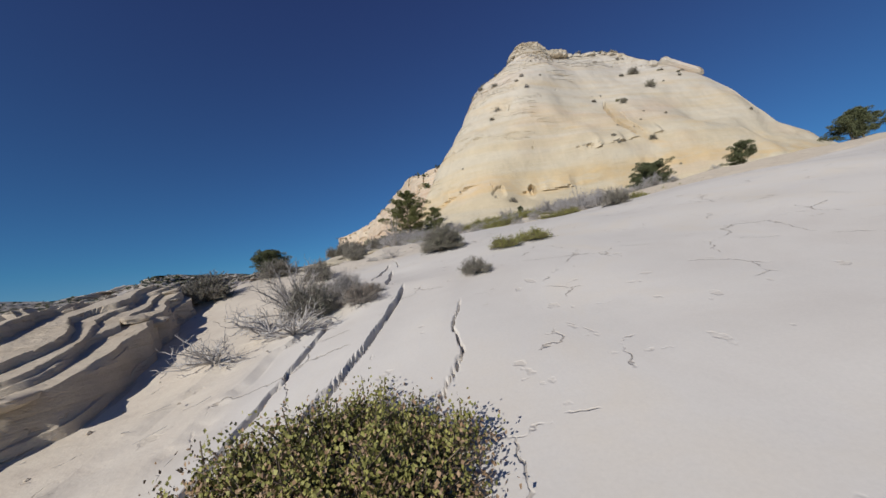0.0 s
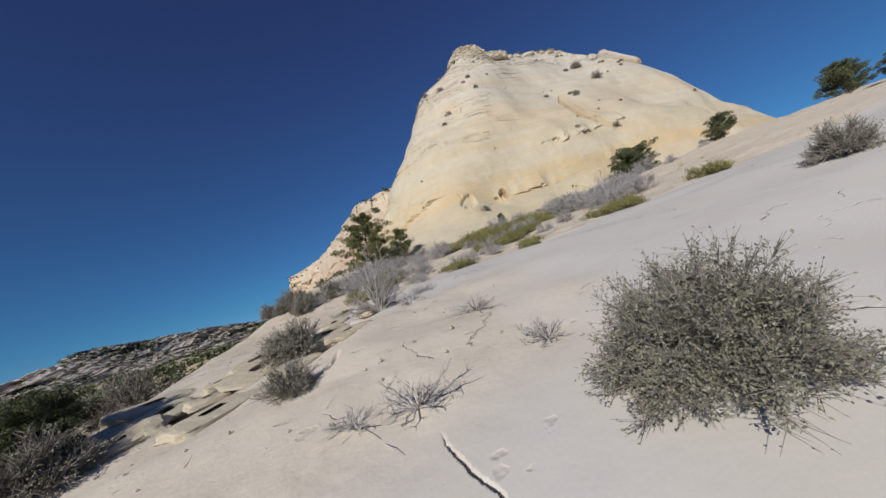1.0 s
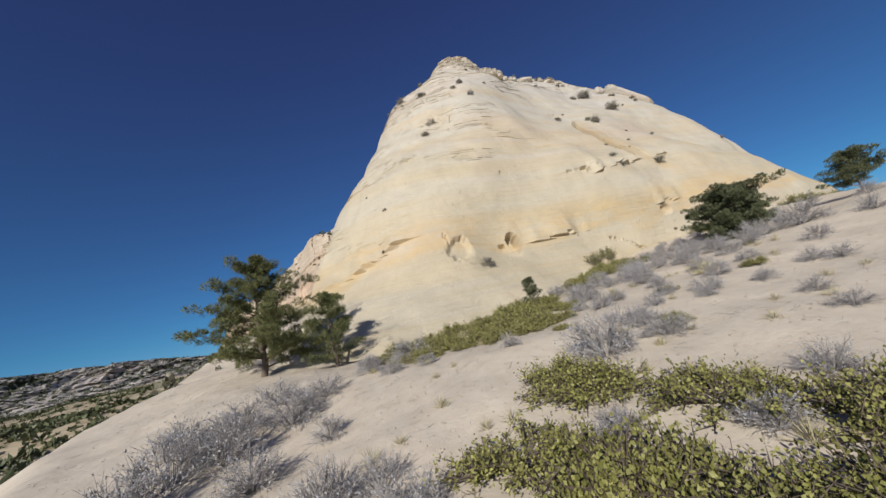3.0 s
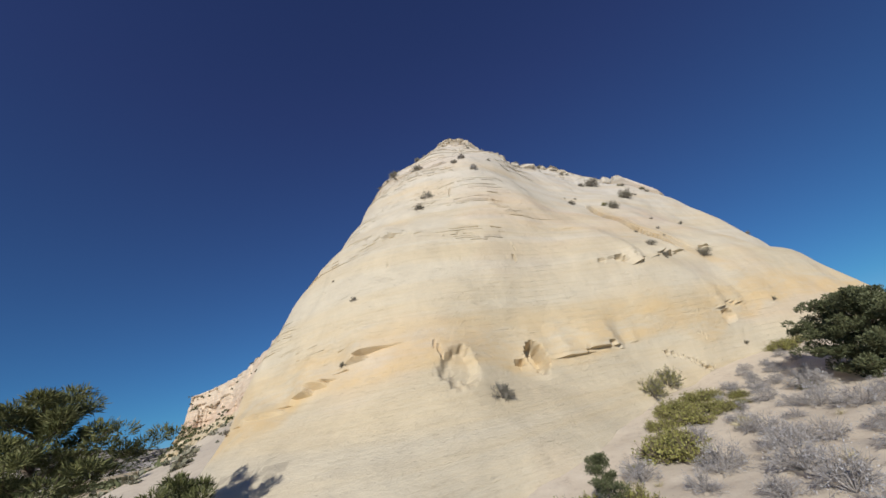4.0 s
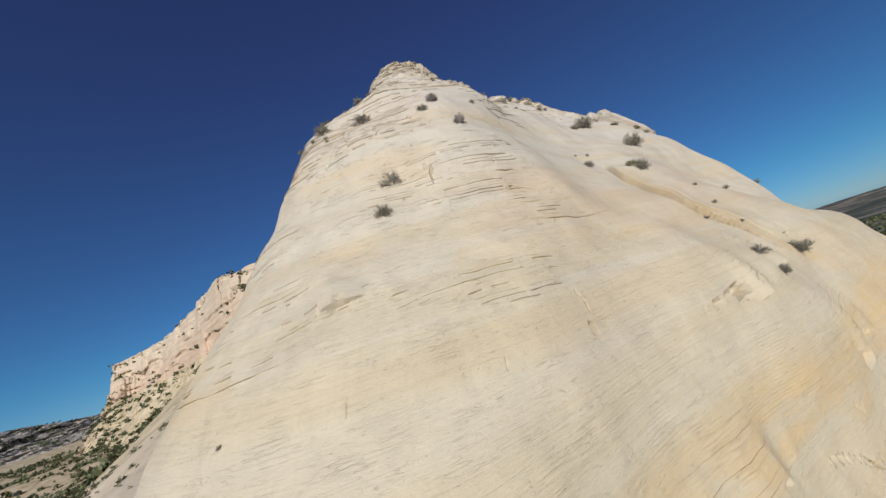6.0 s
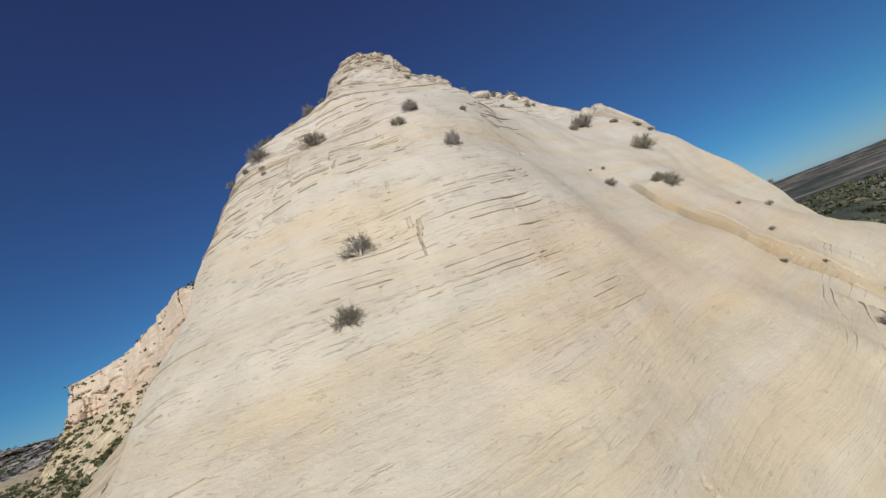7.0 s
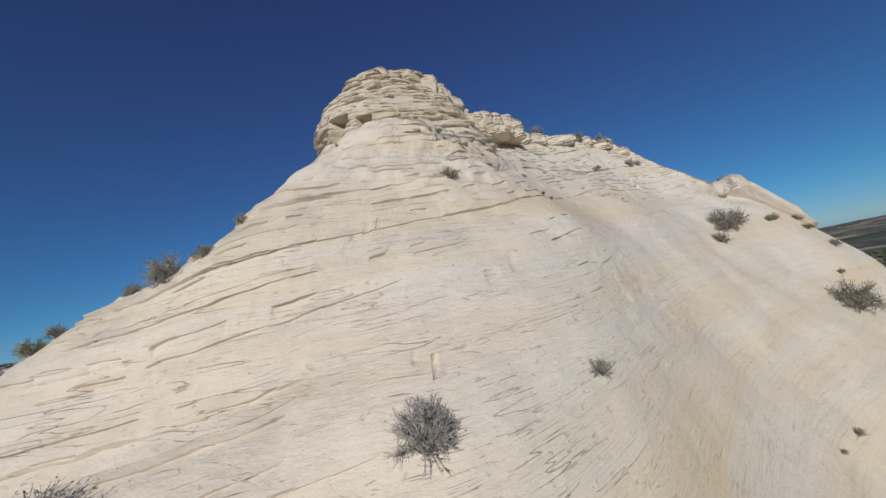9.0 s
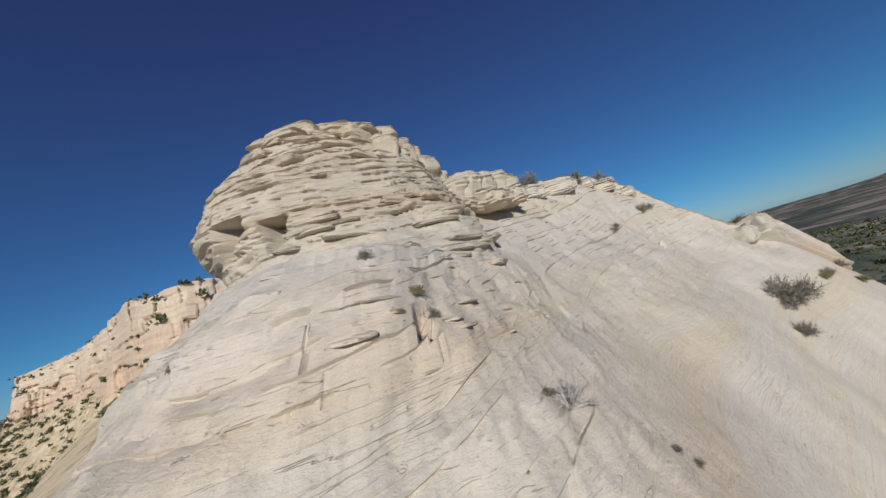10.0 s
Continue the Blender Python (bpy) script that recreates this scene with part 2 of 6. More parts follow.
def ground_material():
    """Bare slab near the way, sand and litter beyond, scrubby earth far off, told apart by large soft patches."""
    mat, n, l, b = nodes_of("slickrock and sand")
    soil = n.new("ShaderNodeAttribute")
    soil.attribute_name = "soil"
    far = n.new("ShaderNodeAttribute")
    far.attribute_name = "scrub"
    big, _ = stretched_noise(n, l, (0.35, 0.35, 0.35), 1.0, 6, 0.6, 0.4)
    slab = ramp(n, l, big.outputs[0], [(0.3, (0.57, 0.525, 0.475)), (0.52, (0.62, 0.58, 0.53)), (0.72, (0.63, 0.57, 0.49))])
    sand_n, _ = stretched_noise(n, l, (1.6, 1.6, 1.6), 1.0, 8, 0.68, 0.2)
    sand = ramp(n, l, sand_n.outputs[0], [(0.28, (0.45, 0.37, 0.29)), (0.40, (0.58, 0.495, 0.39)), (0.7, (0.65, 0.57, 0.455))])
    scr_n, _ = stretched_noise(n, l, (0.14, 0.14, 0.14), 1.0, 8, 0.66, 0.3)
    scr = ramp(n, l, scr_n.outputs[0], [(0.34, (0.20, 0.17, 0.10)), (0.46, (0.46, 0.37, 0.24)), (0.64, (0.60, 0.51, 0.37))])
    body = mixed(n, l, soil.outputs["Fac"], slab.outputs[0], sand.outputs[0])
    body = mixed(n, l, far.outputs["Fac"], body, scr.outputs[0])
    wood = n.new("ShaderNodeAttribute")
    wood.attribute_name = "wood"
    wd, _ = stretched_noise(n, l, (0.004, 0.004, 0.004), 1.0, 10, 0.72, 0.3)
    wcol = ramp(n, l, wd.outputs[0], [(0.42, (0.055, 0.068, 0.050)), (0.51, (0.12, 0.12, 0.095)), (0.60, (0.36, 0.29, 0.22))])
    body = mixed(n, l, wood.outputs["Fac"], body, wcol.outputs[0])
    fine, _ = stretched_noise(n, l, (1, 1, 1), 30.0, 5, 0.7)
    ff = ramp(n, l, fine.outputs[0], [(0.3, (0.95, 0.95, 0.95)), (0.7, (1.04, 1.04, 1.04))])
    body = mixed(n, l, 0.7, body, ff.outputs[0], "MULTIPLY")
    g3, m3, vo = n.new("ShaderNodeNewGeometry"), n.new("ShaderNodeMapping"), n.new("ShaderNodeTexVoronoi")
    vo.feature = "DISTANCE_TO_EDGE"
    shake, _ = stretched_noise(n, l, (1, 1, 1), 1.2, 4, 0.6)
    add = n.new("ShaderNodeVectorMath")
    add.operation = "MULTIPLY_ADD"
    l.new(shake.outputs["Color"], add.inputs[0])
    add.inputs[1].default_value = (0.7, 0.7, 0.7)
    l.new(g3.outputs["Position"], add.inputs[2])
    m3.inputs["Scale"].default_value = (0.75, 0.75, 0.75)
    l.new(add.outputs[0], m3.inputs["Vector"])
    l.new(m3.outputs[0], vo.inputs["Vector"])
    vo.inputs["Scale"].default_value = 1.0
    thin = ramp(n, l, vo.outputs["Distance"], [(0.003, (1, 1, 1)), (0.012, (0, 0, 0))])
    few, _ = stretched_noise(n, l, (0.5, 0.5, 0.5), 1.0, 4, 0.65)
    rf = ramp(n, l, few.outputs[0], [(0.55, (0, 0, 0)), (0.60, (1, 1, 1))])
    hair = n.new("ShaderNodeMath")
    hair.operation = "MULTIPLY"
    l.new(thin.outputs[0], hair.inputs[0])
    l.new(rf.outputs[0], hair.inputs[1])
    body = mixed(n, l, hair.outputs[0], body, mixed(n, l, 0.5, body, (0.26, 0.21, 0.16)))
    pit, _ = stretched_noise(n, l, (1, 1, 1), 2.6, 3, 0.5)
    rp = ramp(n, l, pit.outputs[0], [(0.68, (0, 0, 0)), (0.73, (1, 1, 1))])
    body = mixed(n, l, rp.outputs[0], body, mixed(n, l, 0.22, body, (0.40, 0.33, 0.25)))
    l.new(body, b.inputs["Base Color"])
    b.inputs["Roughness"].default_value = 0.95
    b.inputs["Specular IOR Level"].default_value = 0.1
    bump = n.new("ShaderNodeBump")
    bump.inputs["Strength"].default_value = 0.7
    bump.inputs["Distance"].default_value = 1.0
    peb, _ = stretched_noise(n, l, (1, 1, 1), 6.0, 6, 0.65)
    gain = n.new("ShaderNodeMath")
    gain.operation = "MULTIPLY"
    l.new(peb.outputs[0], gain.inputs[0])
    l.new(soil.outputs["Fac"], gain.inputs[1])
    l.new(summed(n, l, (fine.outputs[0], 0.0012), (gain.outputs[0], 0.03), (big.outputs[0], 0.03), (hair.outputs[0], -0.03), (rp.outputs[0], -0.012)), bump.inputs["Height"])
    l.new(bump.outputs[0], b.inputs["Normal"])
    return mat


GROUND = ground_material()


# ---- the ground: one sheet from the slab under the camera to the horizon ----
def spread(a, b, step, far, grow=1.13):
    """Even steps from a to b, growing ones out to far on both sides."""
    mid = list(np.arange(a, b, step))
    out, d, x = [], step, mid[-1]
    while x < far:
        d *= grow
        x += d
        out.append(x)
    left, d, x = [], step, a
    while x > -far:
        d *= grow
        x -= d
        left.append(x)
    return left[::-1] + mid + out


def crack_line(y):
    return np.interp(y, [0.05, 2.05, 3.55, 4.02, 4.56, 5.25, 6.54, 9.59, 10.65, 12.63], [-0.79, -0.64, -0.17, 0.04, 0.27, 0.2, 0.5, 0.63, 0.72, 0.8]) + 0.015 * fuzz(y * 5, 3.0, 0, 5)


def joint_line(y):
    return np.interp(y, [1.14, 3.14, 4.55, 5.29, 7.0, 9.04, 10.28], [-2.08, -1.93, -1.39, -1.11, -0.77, -0.6, -0.39]) + 0.02 * fuzz(y * 4, 9.0, 0, 6)


def edge_line(y):
    return np.interp(y, [2.15, 4.15, 4.78, 5.85, 8.04], [-2.48, -2.33, -2.22, -2.06, -2.09]) + 0.04 * fuzz(y * 4, 4.0, 0, 7)


def far_crack(y):
    return np.interp(y, [10.0, 10.8, 11.3, 11.6, 11.9, 12.2, 13.4], [-0.95, -1.0, -1.08, -1.15, -1.24, -1.33, -1.3]) + 0.03 * fuzz(y * 4, 6.0, 0, 8)


def soil_at(x, y):
    """0 on bare slab, 1 on sand with litter."""
    s = ease(22.4, 24.0, y - 0.05 * x + 1.2 * fuzz(x / 5, y / 5, 0, 21)) * ease(-13, -2, x + 0.1 * y + 2 * fuzz(x / 4, y / 4, 0, 23) + 8)
    left = ease(-2.4, -4.0, x + 0.6 * fuzz(x, y / 2, 0, 22)) * 0.75
    shelf = 0.7 * ease(11.0, 13.0, y + fuzz(x / 3, y / 3, 0, 19)) * ease(18.5, 16.5, y + fuzz(x / 3, y / 3, 0, 18)) * ease(1.4, 0.2, x + 0.6 * fuzz(x, y, 0, 17))
    s = np.maximum(s, shelf)
    return np.clip(np.maximum(s, left) + ease(-12, -22, x) + ease(30, 44, x), 0, 1)


def ground_sag(x, y):
    """How far the slope hangs below an even ramp, in metres."""
    ya = [-6, 0, 2, 4, 5.2, 6, 7.6, 9.5, 11, 13, 15, 18, 21, 24, 28, 33, 38, 45, 53, 60]
    za = [-1.3, -1.25, -1.15, -0.95, -0.78, -0.64, -0.45, -0.28, -0.20, -0.05, 0.0, 0.05, -0.15, -0.48, -0.42, -0.4, -0.4, -0.3, -0.1, 0]
    sag = sum(np.interp(y + o, ya, za) for o in (-1.2, -0.6, 0, 0.6, 1.2)) / 5
    return sag * ease(-26, -6, x) * ease(40, 18, x)


def ground_z(x, y):
    x, y = np.asarray(x, float), np.asarray(y, float)
    z = 1.2 + 0.16 * y + 0.10 * x + ground_sag(x, y)
    z = z - 0.16 * np.clip(-6 - y, 0, None) - (1.3 + 0.4 * ease(10, 34, x)) * ease(41, 55, y) * ease(-5, 4, x)
    lip = np.clip(-8.5 - 0.02 * y - x + 2 * fuzz(y / 9, 1.0, 0, 2), 0, None)
    floor = -9 + 0.045 * np.clip(y, -50, 900) + 5 * rough(x / 60, y / 60, 0, 3, 3)
    drop = z - 0.42 * lip - 0.004 * lip**2
    z = np.where(lip > 0, np.maximum(drop, floor), z)
    over = np.clip(x - 62 + 0.1 * (y - 50), 0, None)
    z = z - np.minimum(0.30 * over, 70 + 0.11 * x) * 1.0
    deep = ease(95, 190, y)
    z = z * (1 - deep * ease(-10, 30, x)) + (-30) * deep * ease(-10, 30, x)
    low = ease(-30, -120, y)
    z = z * (1 - low) - 14 * low
    far = ease(700, 2500, np.hypot(x, y))
    z = z * (1 - far) + far * (-60 + 8 * rough(x / 900, y / 900, 0, 4, 3) + 110 * ease(5500, 8500, np.hypot(x, y)) * np.clip(0.35 + rough(x / 2600, y / 2600, 0, 5, 3), 0, 1))
    near = ease(160, 60, np.hypot(x - 5, y - 25))
    s = soil_at(x, y)
    z = z + near * (0.25 * fuzz(x / 7, y / 7, 0, 11) + 0.05 * fuzz(x / 1.8, y / 1.8, 0, 12))
    z = z + near * s * (0.045 * rough(x / 1.1, y / 1.1, 0, 13, 4) + 0.12 * fuzz(x / 2.6, y / 2.6, 0, 14))
    return z


def cracked(x, y, z):
    """Open cracks and small steps in the slab: centre line, half width, depth, step up to the right, first and last y."""
    rows = (
        (crack_line, 0.015, 0.24, 0.0, 0, 5.9),
        (joint_line, 0.024, 0.22, -0.10, 0, 7.8),
        (edge_line, 0.025, 0.12, -0.06, 0, 7.0),
        (far_crack, 0.014, 0.26, 0.0, 10.8, 12.0),
        (lambda y: -1.12 + 0.05 * fuzz(y * 3, 1.0, 0, 87), 0.035, 0.15, -0.05, 8.6, 9.8),
        (lambda y: -1.42 + 0.12 * (y - 10.0) + 0.06 * fuzz(y * 3, 1.0, 0, 88), 0.03, 0.15, -0.03, 9.4, 10.8),
        (lambda y: -5.25 + 0.45 * (y - 16.5) + 0.10 * fuzz(y * 2, 1.0, 0, 81), 0.10, 0.10, -0.26, 16.2, 18.2),
        (lambda y: -5.9 + 0.6 * (y - 16.0) + 0.12 * fuzz(y * 2, 1.0, 0, 82), 0.08, 0.08, -0.14, 15.4, 17.2),
        (lambda y: -3.6 + 0.5 * (y - 16.2) + 0.12 * fuzz(y * 2, 1.0, 0, 83), 0.08, 0.08, -0.14, 15.8, 18.0),
        (lambda y: -2.6 + 0.35 * (y - 15.0) + 0.15 * fuzz(y * 2, 1.0, 0, 84), 0.06, 0.07, 0.10, 14.6, 16.6),
        (lambda y: -3.6 + 0.22 * (y - 6.0) + 0.08 * fuzz(y * 3, 1.0, 0, 85), 0.04, 0.06, -0.06, 4.0, 8.0),
        (lambda y: -2.6 + 0.20 * (y - 6.0) + 0.08 * fuzz(y * 3, 1.0, 0, 86), 0.04, 0.06, -0.06, 4.0, 8.0),
    )
    for line, wide, deep, step, ya, yb in rows:
        on = ease(ya - 0.4, ya + 0.4, y) * ease(yb + 0.4, yb - 0.4, y)
        d = x - line(y)
        w = np.maximum(wide * (0.8 + 0.6 * fuzz(y * 2.1, 2.0, 0, 15)), 0.013)
        z = z - on * deep * np.clip(1.15 - np.abs(d) / w, 0, 1) ** 0.5
        z = z + on * step * ease(-0.01, 0.03, d) * ease(1.2, 0.2, d)
    return z


def build_ground():
    xs = sorted(set(np.round(spread(-14, 34, 0.34, 9000, 1.11), 3)) | set(np.round(np.arange(-7, 7, 0.18), 3)) | set(np.round(np.arange(-2.6, 1.0, 0.017), 3)) | set(np.round(np.arange(-1.45, -0.85, 0.010), 3)))
    ys = sorted(set(np.round(spread(-3, 62, 0.34, 9000, 1.11), 3)) | set(np.round(np.arange(0, 32, 0.18), 3)) | set(np.round(np.arange(1, 12.5, 0.09), 3)) | set(np.round(np.arange(10.4, 12.5, 0.03), 3)))
    x, y = np.meshgrid(np.array(xs), np.array(ys))
    z = cracked(x, y, ground_z(x, y))
    me = mesh_of("ground", np.stack([x, y, z], -1).reshape(-1, 3), sheet(len(xs), len(ys)), GROUND)
    for key, values in (("soil", soil_at(x, y)), ("scrub", ease(60, 150, np.hypot(x - 10, y - 30))), ("wood", ease(110, 420, x + 0.15 * y))):
        a = me.attributes.new(key, "FLOAT", "POINT")
        a.data.foreach_set("value", values.ravel().astype(np.float32))
    return tagged(new("ground", me), "pale slickrock slab and tan sand sloping towards the butte", "ground", kind="structure")


build_ground()


# ---- the butte ----
# Each row: the foot and the crest of one rib of the hill, how far its lower part leans out, and how straight it runs in x and y.
RIBS = [
    (30, 130, -5, 38, 102, 55, 0, 1, 1),
    (9, 108, 2, 33, 98, 56, 0, 1, 1),
    (3, 84, 8, 29.5, 92, 56, 0, 0.7, 0.5),
    (-3.0, 69.5, 11, 26.6, 88.5, 55.0, 0.6, 1, 0.1),
    (2, 53, 8.5, 27.3, 86.0, 55.3, 1, 0.7, 0),
    (13, 55, 9.5, 32, 86.6, 56.7, 0.5, 0.35, 0),
    (28, 58.5, 10, 43.5, 91.3, 58.7, 0.35, 0.2, 0),
    (42, 59.5, 10.5, 55.5, 93.3, 59.6, 0, 0.2, 0),
    (53, 59.5, 13, 62.5, 88, 53.5, 0, 0.3, 0.2),
    (63, 61, 15, 68, 86, 50.0, 0, 0.5, 0.5),
    (73, 63, 15, 75.5, 79.5, 38.5, 0, 0.5, 0.6),
    (81, 66, 14, 81, 74.5, 28.5, 0, 1, 0.8),
    (98, 71, 13, 97, 80, 24.5, 0, 1, 1),
    (130, 84, 4, 124, 92, 21, 0, 1, 1),
    (120, 130, -12, 90, 104, 36, 0, 1, 1),
]
LEAN_OUT = ([0, 0.06, 0.12, 0.20, 0.28, 0.36, 0.45, 0.60, 0.72, 0.84, 0.92, 1], [0, 0.15, 0.25, 0.32, 0.345, 0.39, 0.455, 0.56, 0.65, 0.76, 0.86, 1])
UPRIGHT = ([0, 0.12, 0.27, 0.40, 0.54, 0.636, 0.795, 0.874, 1], [0, 0.06, 0.117, 0.24, 0.40, 0.56, 0.74, 0.85, 1])
BROW = ([0, 0.14, 0.31, 0.42, 0.545, 0.64, 0.70, 0.77, 0.84, 0.92, 1], [0, 0.075, 0.225, 0.318, 0.43, 0.51, 0.555, 0.63, 0.745, 0.88, 1])


def glide(rows, u):
    """Catmull-Rom through the rows, at the stations u."""
    rows = np.asarray(rows, float)
    i = np.clip(np.floor(u).astype(int), 0, len(rows) - 2)
    f = (u - i)[:, None]
    p0, p1, p2, p3 = rows[np.clip(i - 1, 0, None)], rows[i], rows[i + 1], rows[np.clip(i + 2, None, len(rows) - 1)]
    return 0.5 * (2 * p1 + (p2 - p0) * f + (2 * p0 - 5 * p1 + 4 * p2 - p3) * f**2 + (3 * p1 - p0 - 3 * p2 + p3) * f**3)


def soft_curve(v, curve):
    """A bent profile with its corners rounded."""
    return sum(np.interp(np.clip(v + d, 0, 1), *curve) for d in (-0.03, -0.015, 0, 0.015, 0.03)) / 5


# broad swells and dips of the hill: centre, radius, and how far it stands out from the plain form
SWELLS = [
    (29, 70, 33, 13, 0.93),
    (63, 71, 32, 9, -2.77),
    (31, 65, 21, 9, 2.98),
    (29, 82, 52, 6.5, 1.54),
    (16, 70, 36, 6.5, -1.75),
    (32, 62, 15, 9, -1.11),
    (22, 70, 36, 6.5, 1.53),
    (17, 81, 46, 4.5, 1.46),
    (12, 60, 16, 4.5, 1.08),
    (55, 87, 52, 4.5, -1.42),
    (36, 63, 18, 4.5, 1.91),
    (8, 68, 26, 6.5, 0.57),
    (54, 82, 47, 13, 0.49),
    (37, 60, 13, 6.5, -1.12),
    (17, 76, 43, 6.5, -0.41),
    (22, 81, 51, 4.5, 0.43),
    (13, 78, 39, 4.5, 0.55),
    (69, 79, 40, 6.5, 1.48),
    (73, 69, 25, 6.5, -1.43),
    (1, 71, 19, 3, 0.7),
    (31, 63, 23, 4.5, 0.89),
    (17, 60, 16, 2.2, -1.16),
    (25, 82, 54, 4.5, -0.37),
    (19, 77, 46, 4.5, -1.39),
    (18, 78, 46, 6.5, 0.61),
    (61, 73, 31, 4.5, -0.45),
    (21, 81, 50, 2.2, -1.81),
    (24, 81, 53, 3, -1.35),
    (20.5, 84.5, 49.5, 3.2, -1.6),
    (28, 85.5, 56, 2.6, -1.4),
    (33, 77, 44, 9, 1.22),
    (40, 73, 36, 4.5, -0.49),
    (22, 81, 48, 2.6, 1.22),
    (74, 71, 25, 4.5, -1.06),
    (33, 77, 44, 4.5, 0.70),
    (24, 74, 43, 4.5, 0.46),
    (69, 78, 40, 4.5, -0.69),
    (63, 65, 23, 4.5, 0.78),
    (6, 72, 27, 4.5, 0.48),
    (3, 65, 17, 4.5, -0.48),
    (41, 88, 55, 9, 0.38),
    (26, 61, 16, 4.5, -0.34),
]


# hollows in the face: centre, radii across, in and up, depth
HOLLOWS = [
    (19.0, 62.0, 15.6, 0.8, 2.5, 1.3, 1.2),
    (12.6, 59.4, 15.8, 1.4, 2.5, 1.4, 0.55),
    (39.4, 61.2, 16.9, 1.2, 2.0, 0.8, 0.5),
    (30.9, 62.2, 23.2, 0.8, 2.0, 0.35, 0.6),
    (29.5, 80.6, 52.75, 0.22, 1.5, 0.28, 0.45),
    (52.8, 87.1, 52.0, 0.75, 2.5, 0.32, 0.7),
    (20.7, 62.5, 24.1, 0.18, 1.5, 0.4, 0.35),
]


# open joints and flake edges: half width and depth, then the places that they run through
UPPER_JOINTS = [
    (0.09, 0.22, (19.2, 74.8, 42.8), (18.8, 74.1, 42.1), (18.4, 73.6, 41.5), (18.5, 73.4, 41.2), (18.2, 72.9, 40.6)),
    (0.14, 0.26, (17.2, 77.2, 43.8), (16.8, 76.7, 43.1), (16.7, 75.6, 42.4), (16.5, 75.1, 41.7), (16.3, 74.3, 40.9)),
    (0.09, 0.22, (22.3, 73.7, 42.8), (21.7, 74.0, 42.8), (21.2, 74.0, 42.5), (20.9, 73.7, 42.0), (20.3, 73.6, 41.8)),
    (0.06, 0.14, (21.7, 76.0, 44.6), (21.3, 75.1, 43.6), (20.7, 74.7, 43.1), (20.5, 74.2, 42.6)),
    (0.09, 0.20, (25.8, 78.2, 49.4), (25.1, 77.6, 48.6), (24.0, 77.4, 47.9)),
    (0.08, 0.18, (24.0, 75.0, 45.0), (25.3, 74.1, 44.9), (26.5, 73.9, 45.1)),
    (0.08, 0.18, (26.6, 74.9, 46.2), (28.6, 75.4, 46.9)),
    (0.06, 0.13, (20.6, 72.6, 41.0), (21.1, 72.2, 40.9), (22.2, 71.8, 40.8)),
    (0.06, 0.13, (22.2, 72.4, 41.4), (22.4, 72.1, 41.2), (23.1, 71.8, 41.2)),
]
SUMMIT_JOINTS = [
    (0.036, 0.16, (27.2, 80.3, 52.4), (27.0, 80.2, 52.1), (27.0, 79.9, 51.7)),
    (0.036, 0.13, (27.6, 80.5, 52.9), (27.4, 80.5, 52.7)),
    (0.048, 0.18, (28.0, 79.9, 51.8), (28.3, 79.8, 51.7)),
    (0.042, 0.14, (30.4, 81.0, 52.4), (31.0, 81.0, 52.6), (35.0, 83.8, 53.6)),
    (0.060, 0.21, (39.2, 87.7, 55.3), (42.5, 88.9, 56.2)),
    (0.036, 0.13, (36.1, 83.4, 52.9), (40.7, 86.7, 54.0)),
    (0.060, 0.18, (32.8, 84.1, 54.7), (34.9, 86.5, 55.6)),
    (0.030, 0.10, (26.4, 79.9, 51.6), (26.7, 80.0, 51.8), (26.9, 79.9, 51.8)),
    (0.030, 0.10, (27.5, 79.4, 51.1), (27.8, 79.5, 51.3)),
    (0.036, 0.11, (26.5, 82.0, 54.0), (27.2, 81.8, 54.1), (27.5, 81.6, 54.1)),
    (0.030, 0.10, (27.4, 80.1, 52.2), (28.0, 80.1, 52.2), (28.5, 80.1, 52.3)),
]
FLAKES_JOINTS = [
    (0.10, 0.24, (19.5, 70.8, 38.3), (20.3, 70.1, 38.0), (20.2, 69.3, 36.9)),
    (0.09, 0.22, (27.2, 70.4, 38.7), (32.9, 74.2, 40.6), (34.8, 74.8, 40.3), (34.4, 72.9, 37.8)),
    (0.07, 0.18, (26.1, 69.5, 37.8), (24.9, 68.4, 36.3)),
    (0.11, 0.30, (19.4, 69.2, 35.8), (18.9, 68.8, 34.6)),
    (0.09, 0.22, (19.1, 69.7, 36.2), (19.5, 69.2, 35.9)),
    (0.06, 0.14, (14.9, 71.8, 36.0), (14.3, 71.4, 35.0)),
    (0.05, 0.10, (13.8, 70.7, 34.0), (13.3, 70.4, 33.5)),
    (0.10, 0.20, (17.5, 77.8, 44.3), (16.1, 75.6, 41.9), (14.7, 74.4, 39.4), (13.9, 74.5, 38.5)),
    (0.07, 0.18, (23.2, 67.8, 35.1), (22.9, 67.5, 34.4)),
    (0.06, 0.15, (25.8, 68.0, 35.0), (25.6, 67.5, 33.7)),
    (0.07, 0.14, (15.7, 69.3, 33.4), (16.6, 68.9, 33.3)),
]
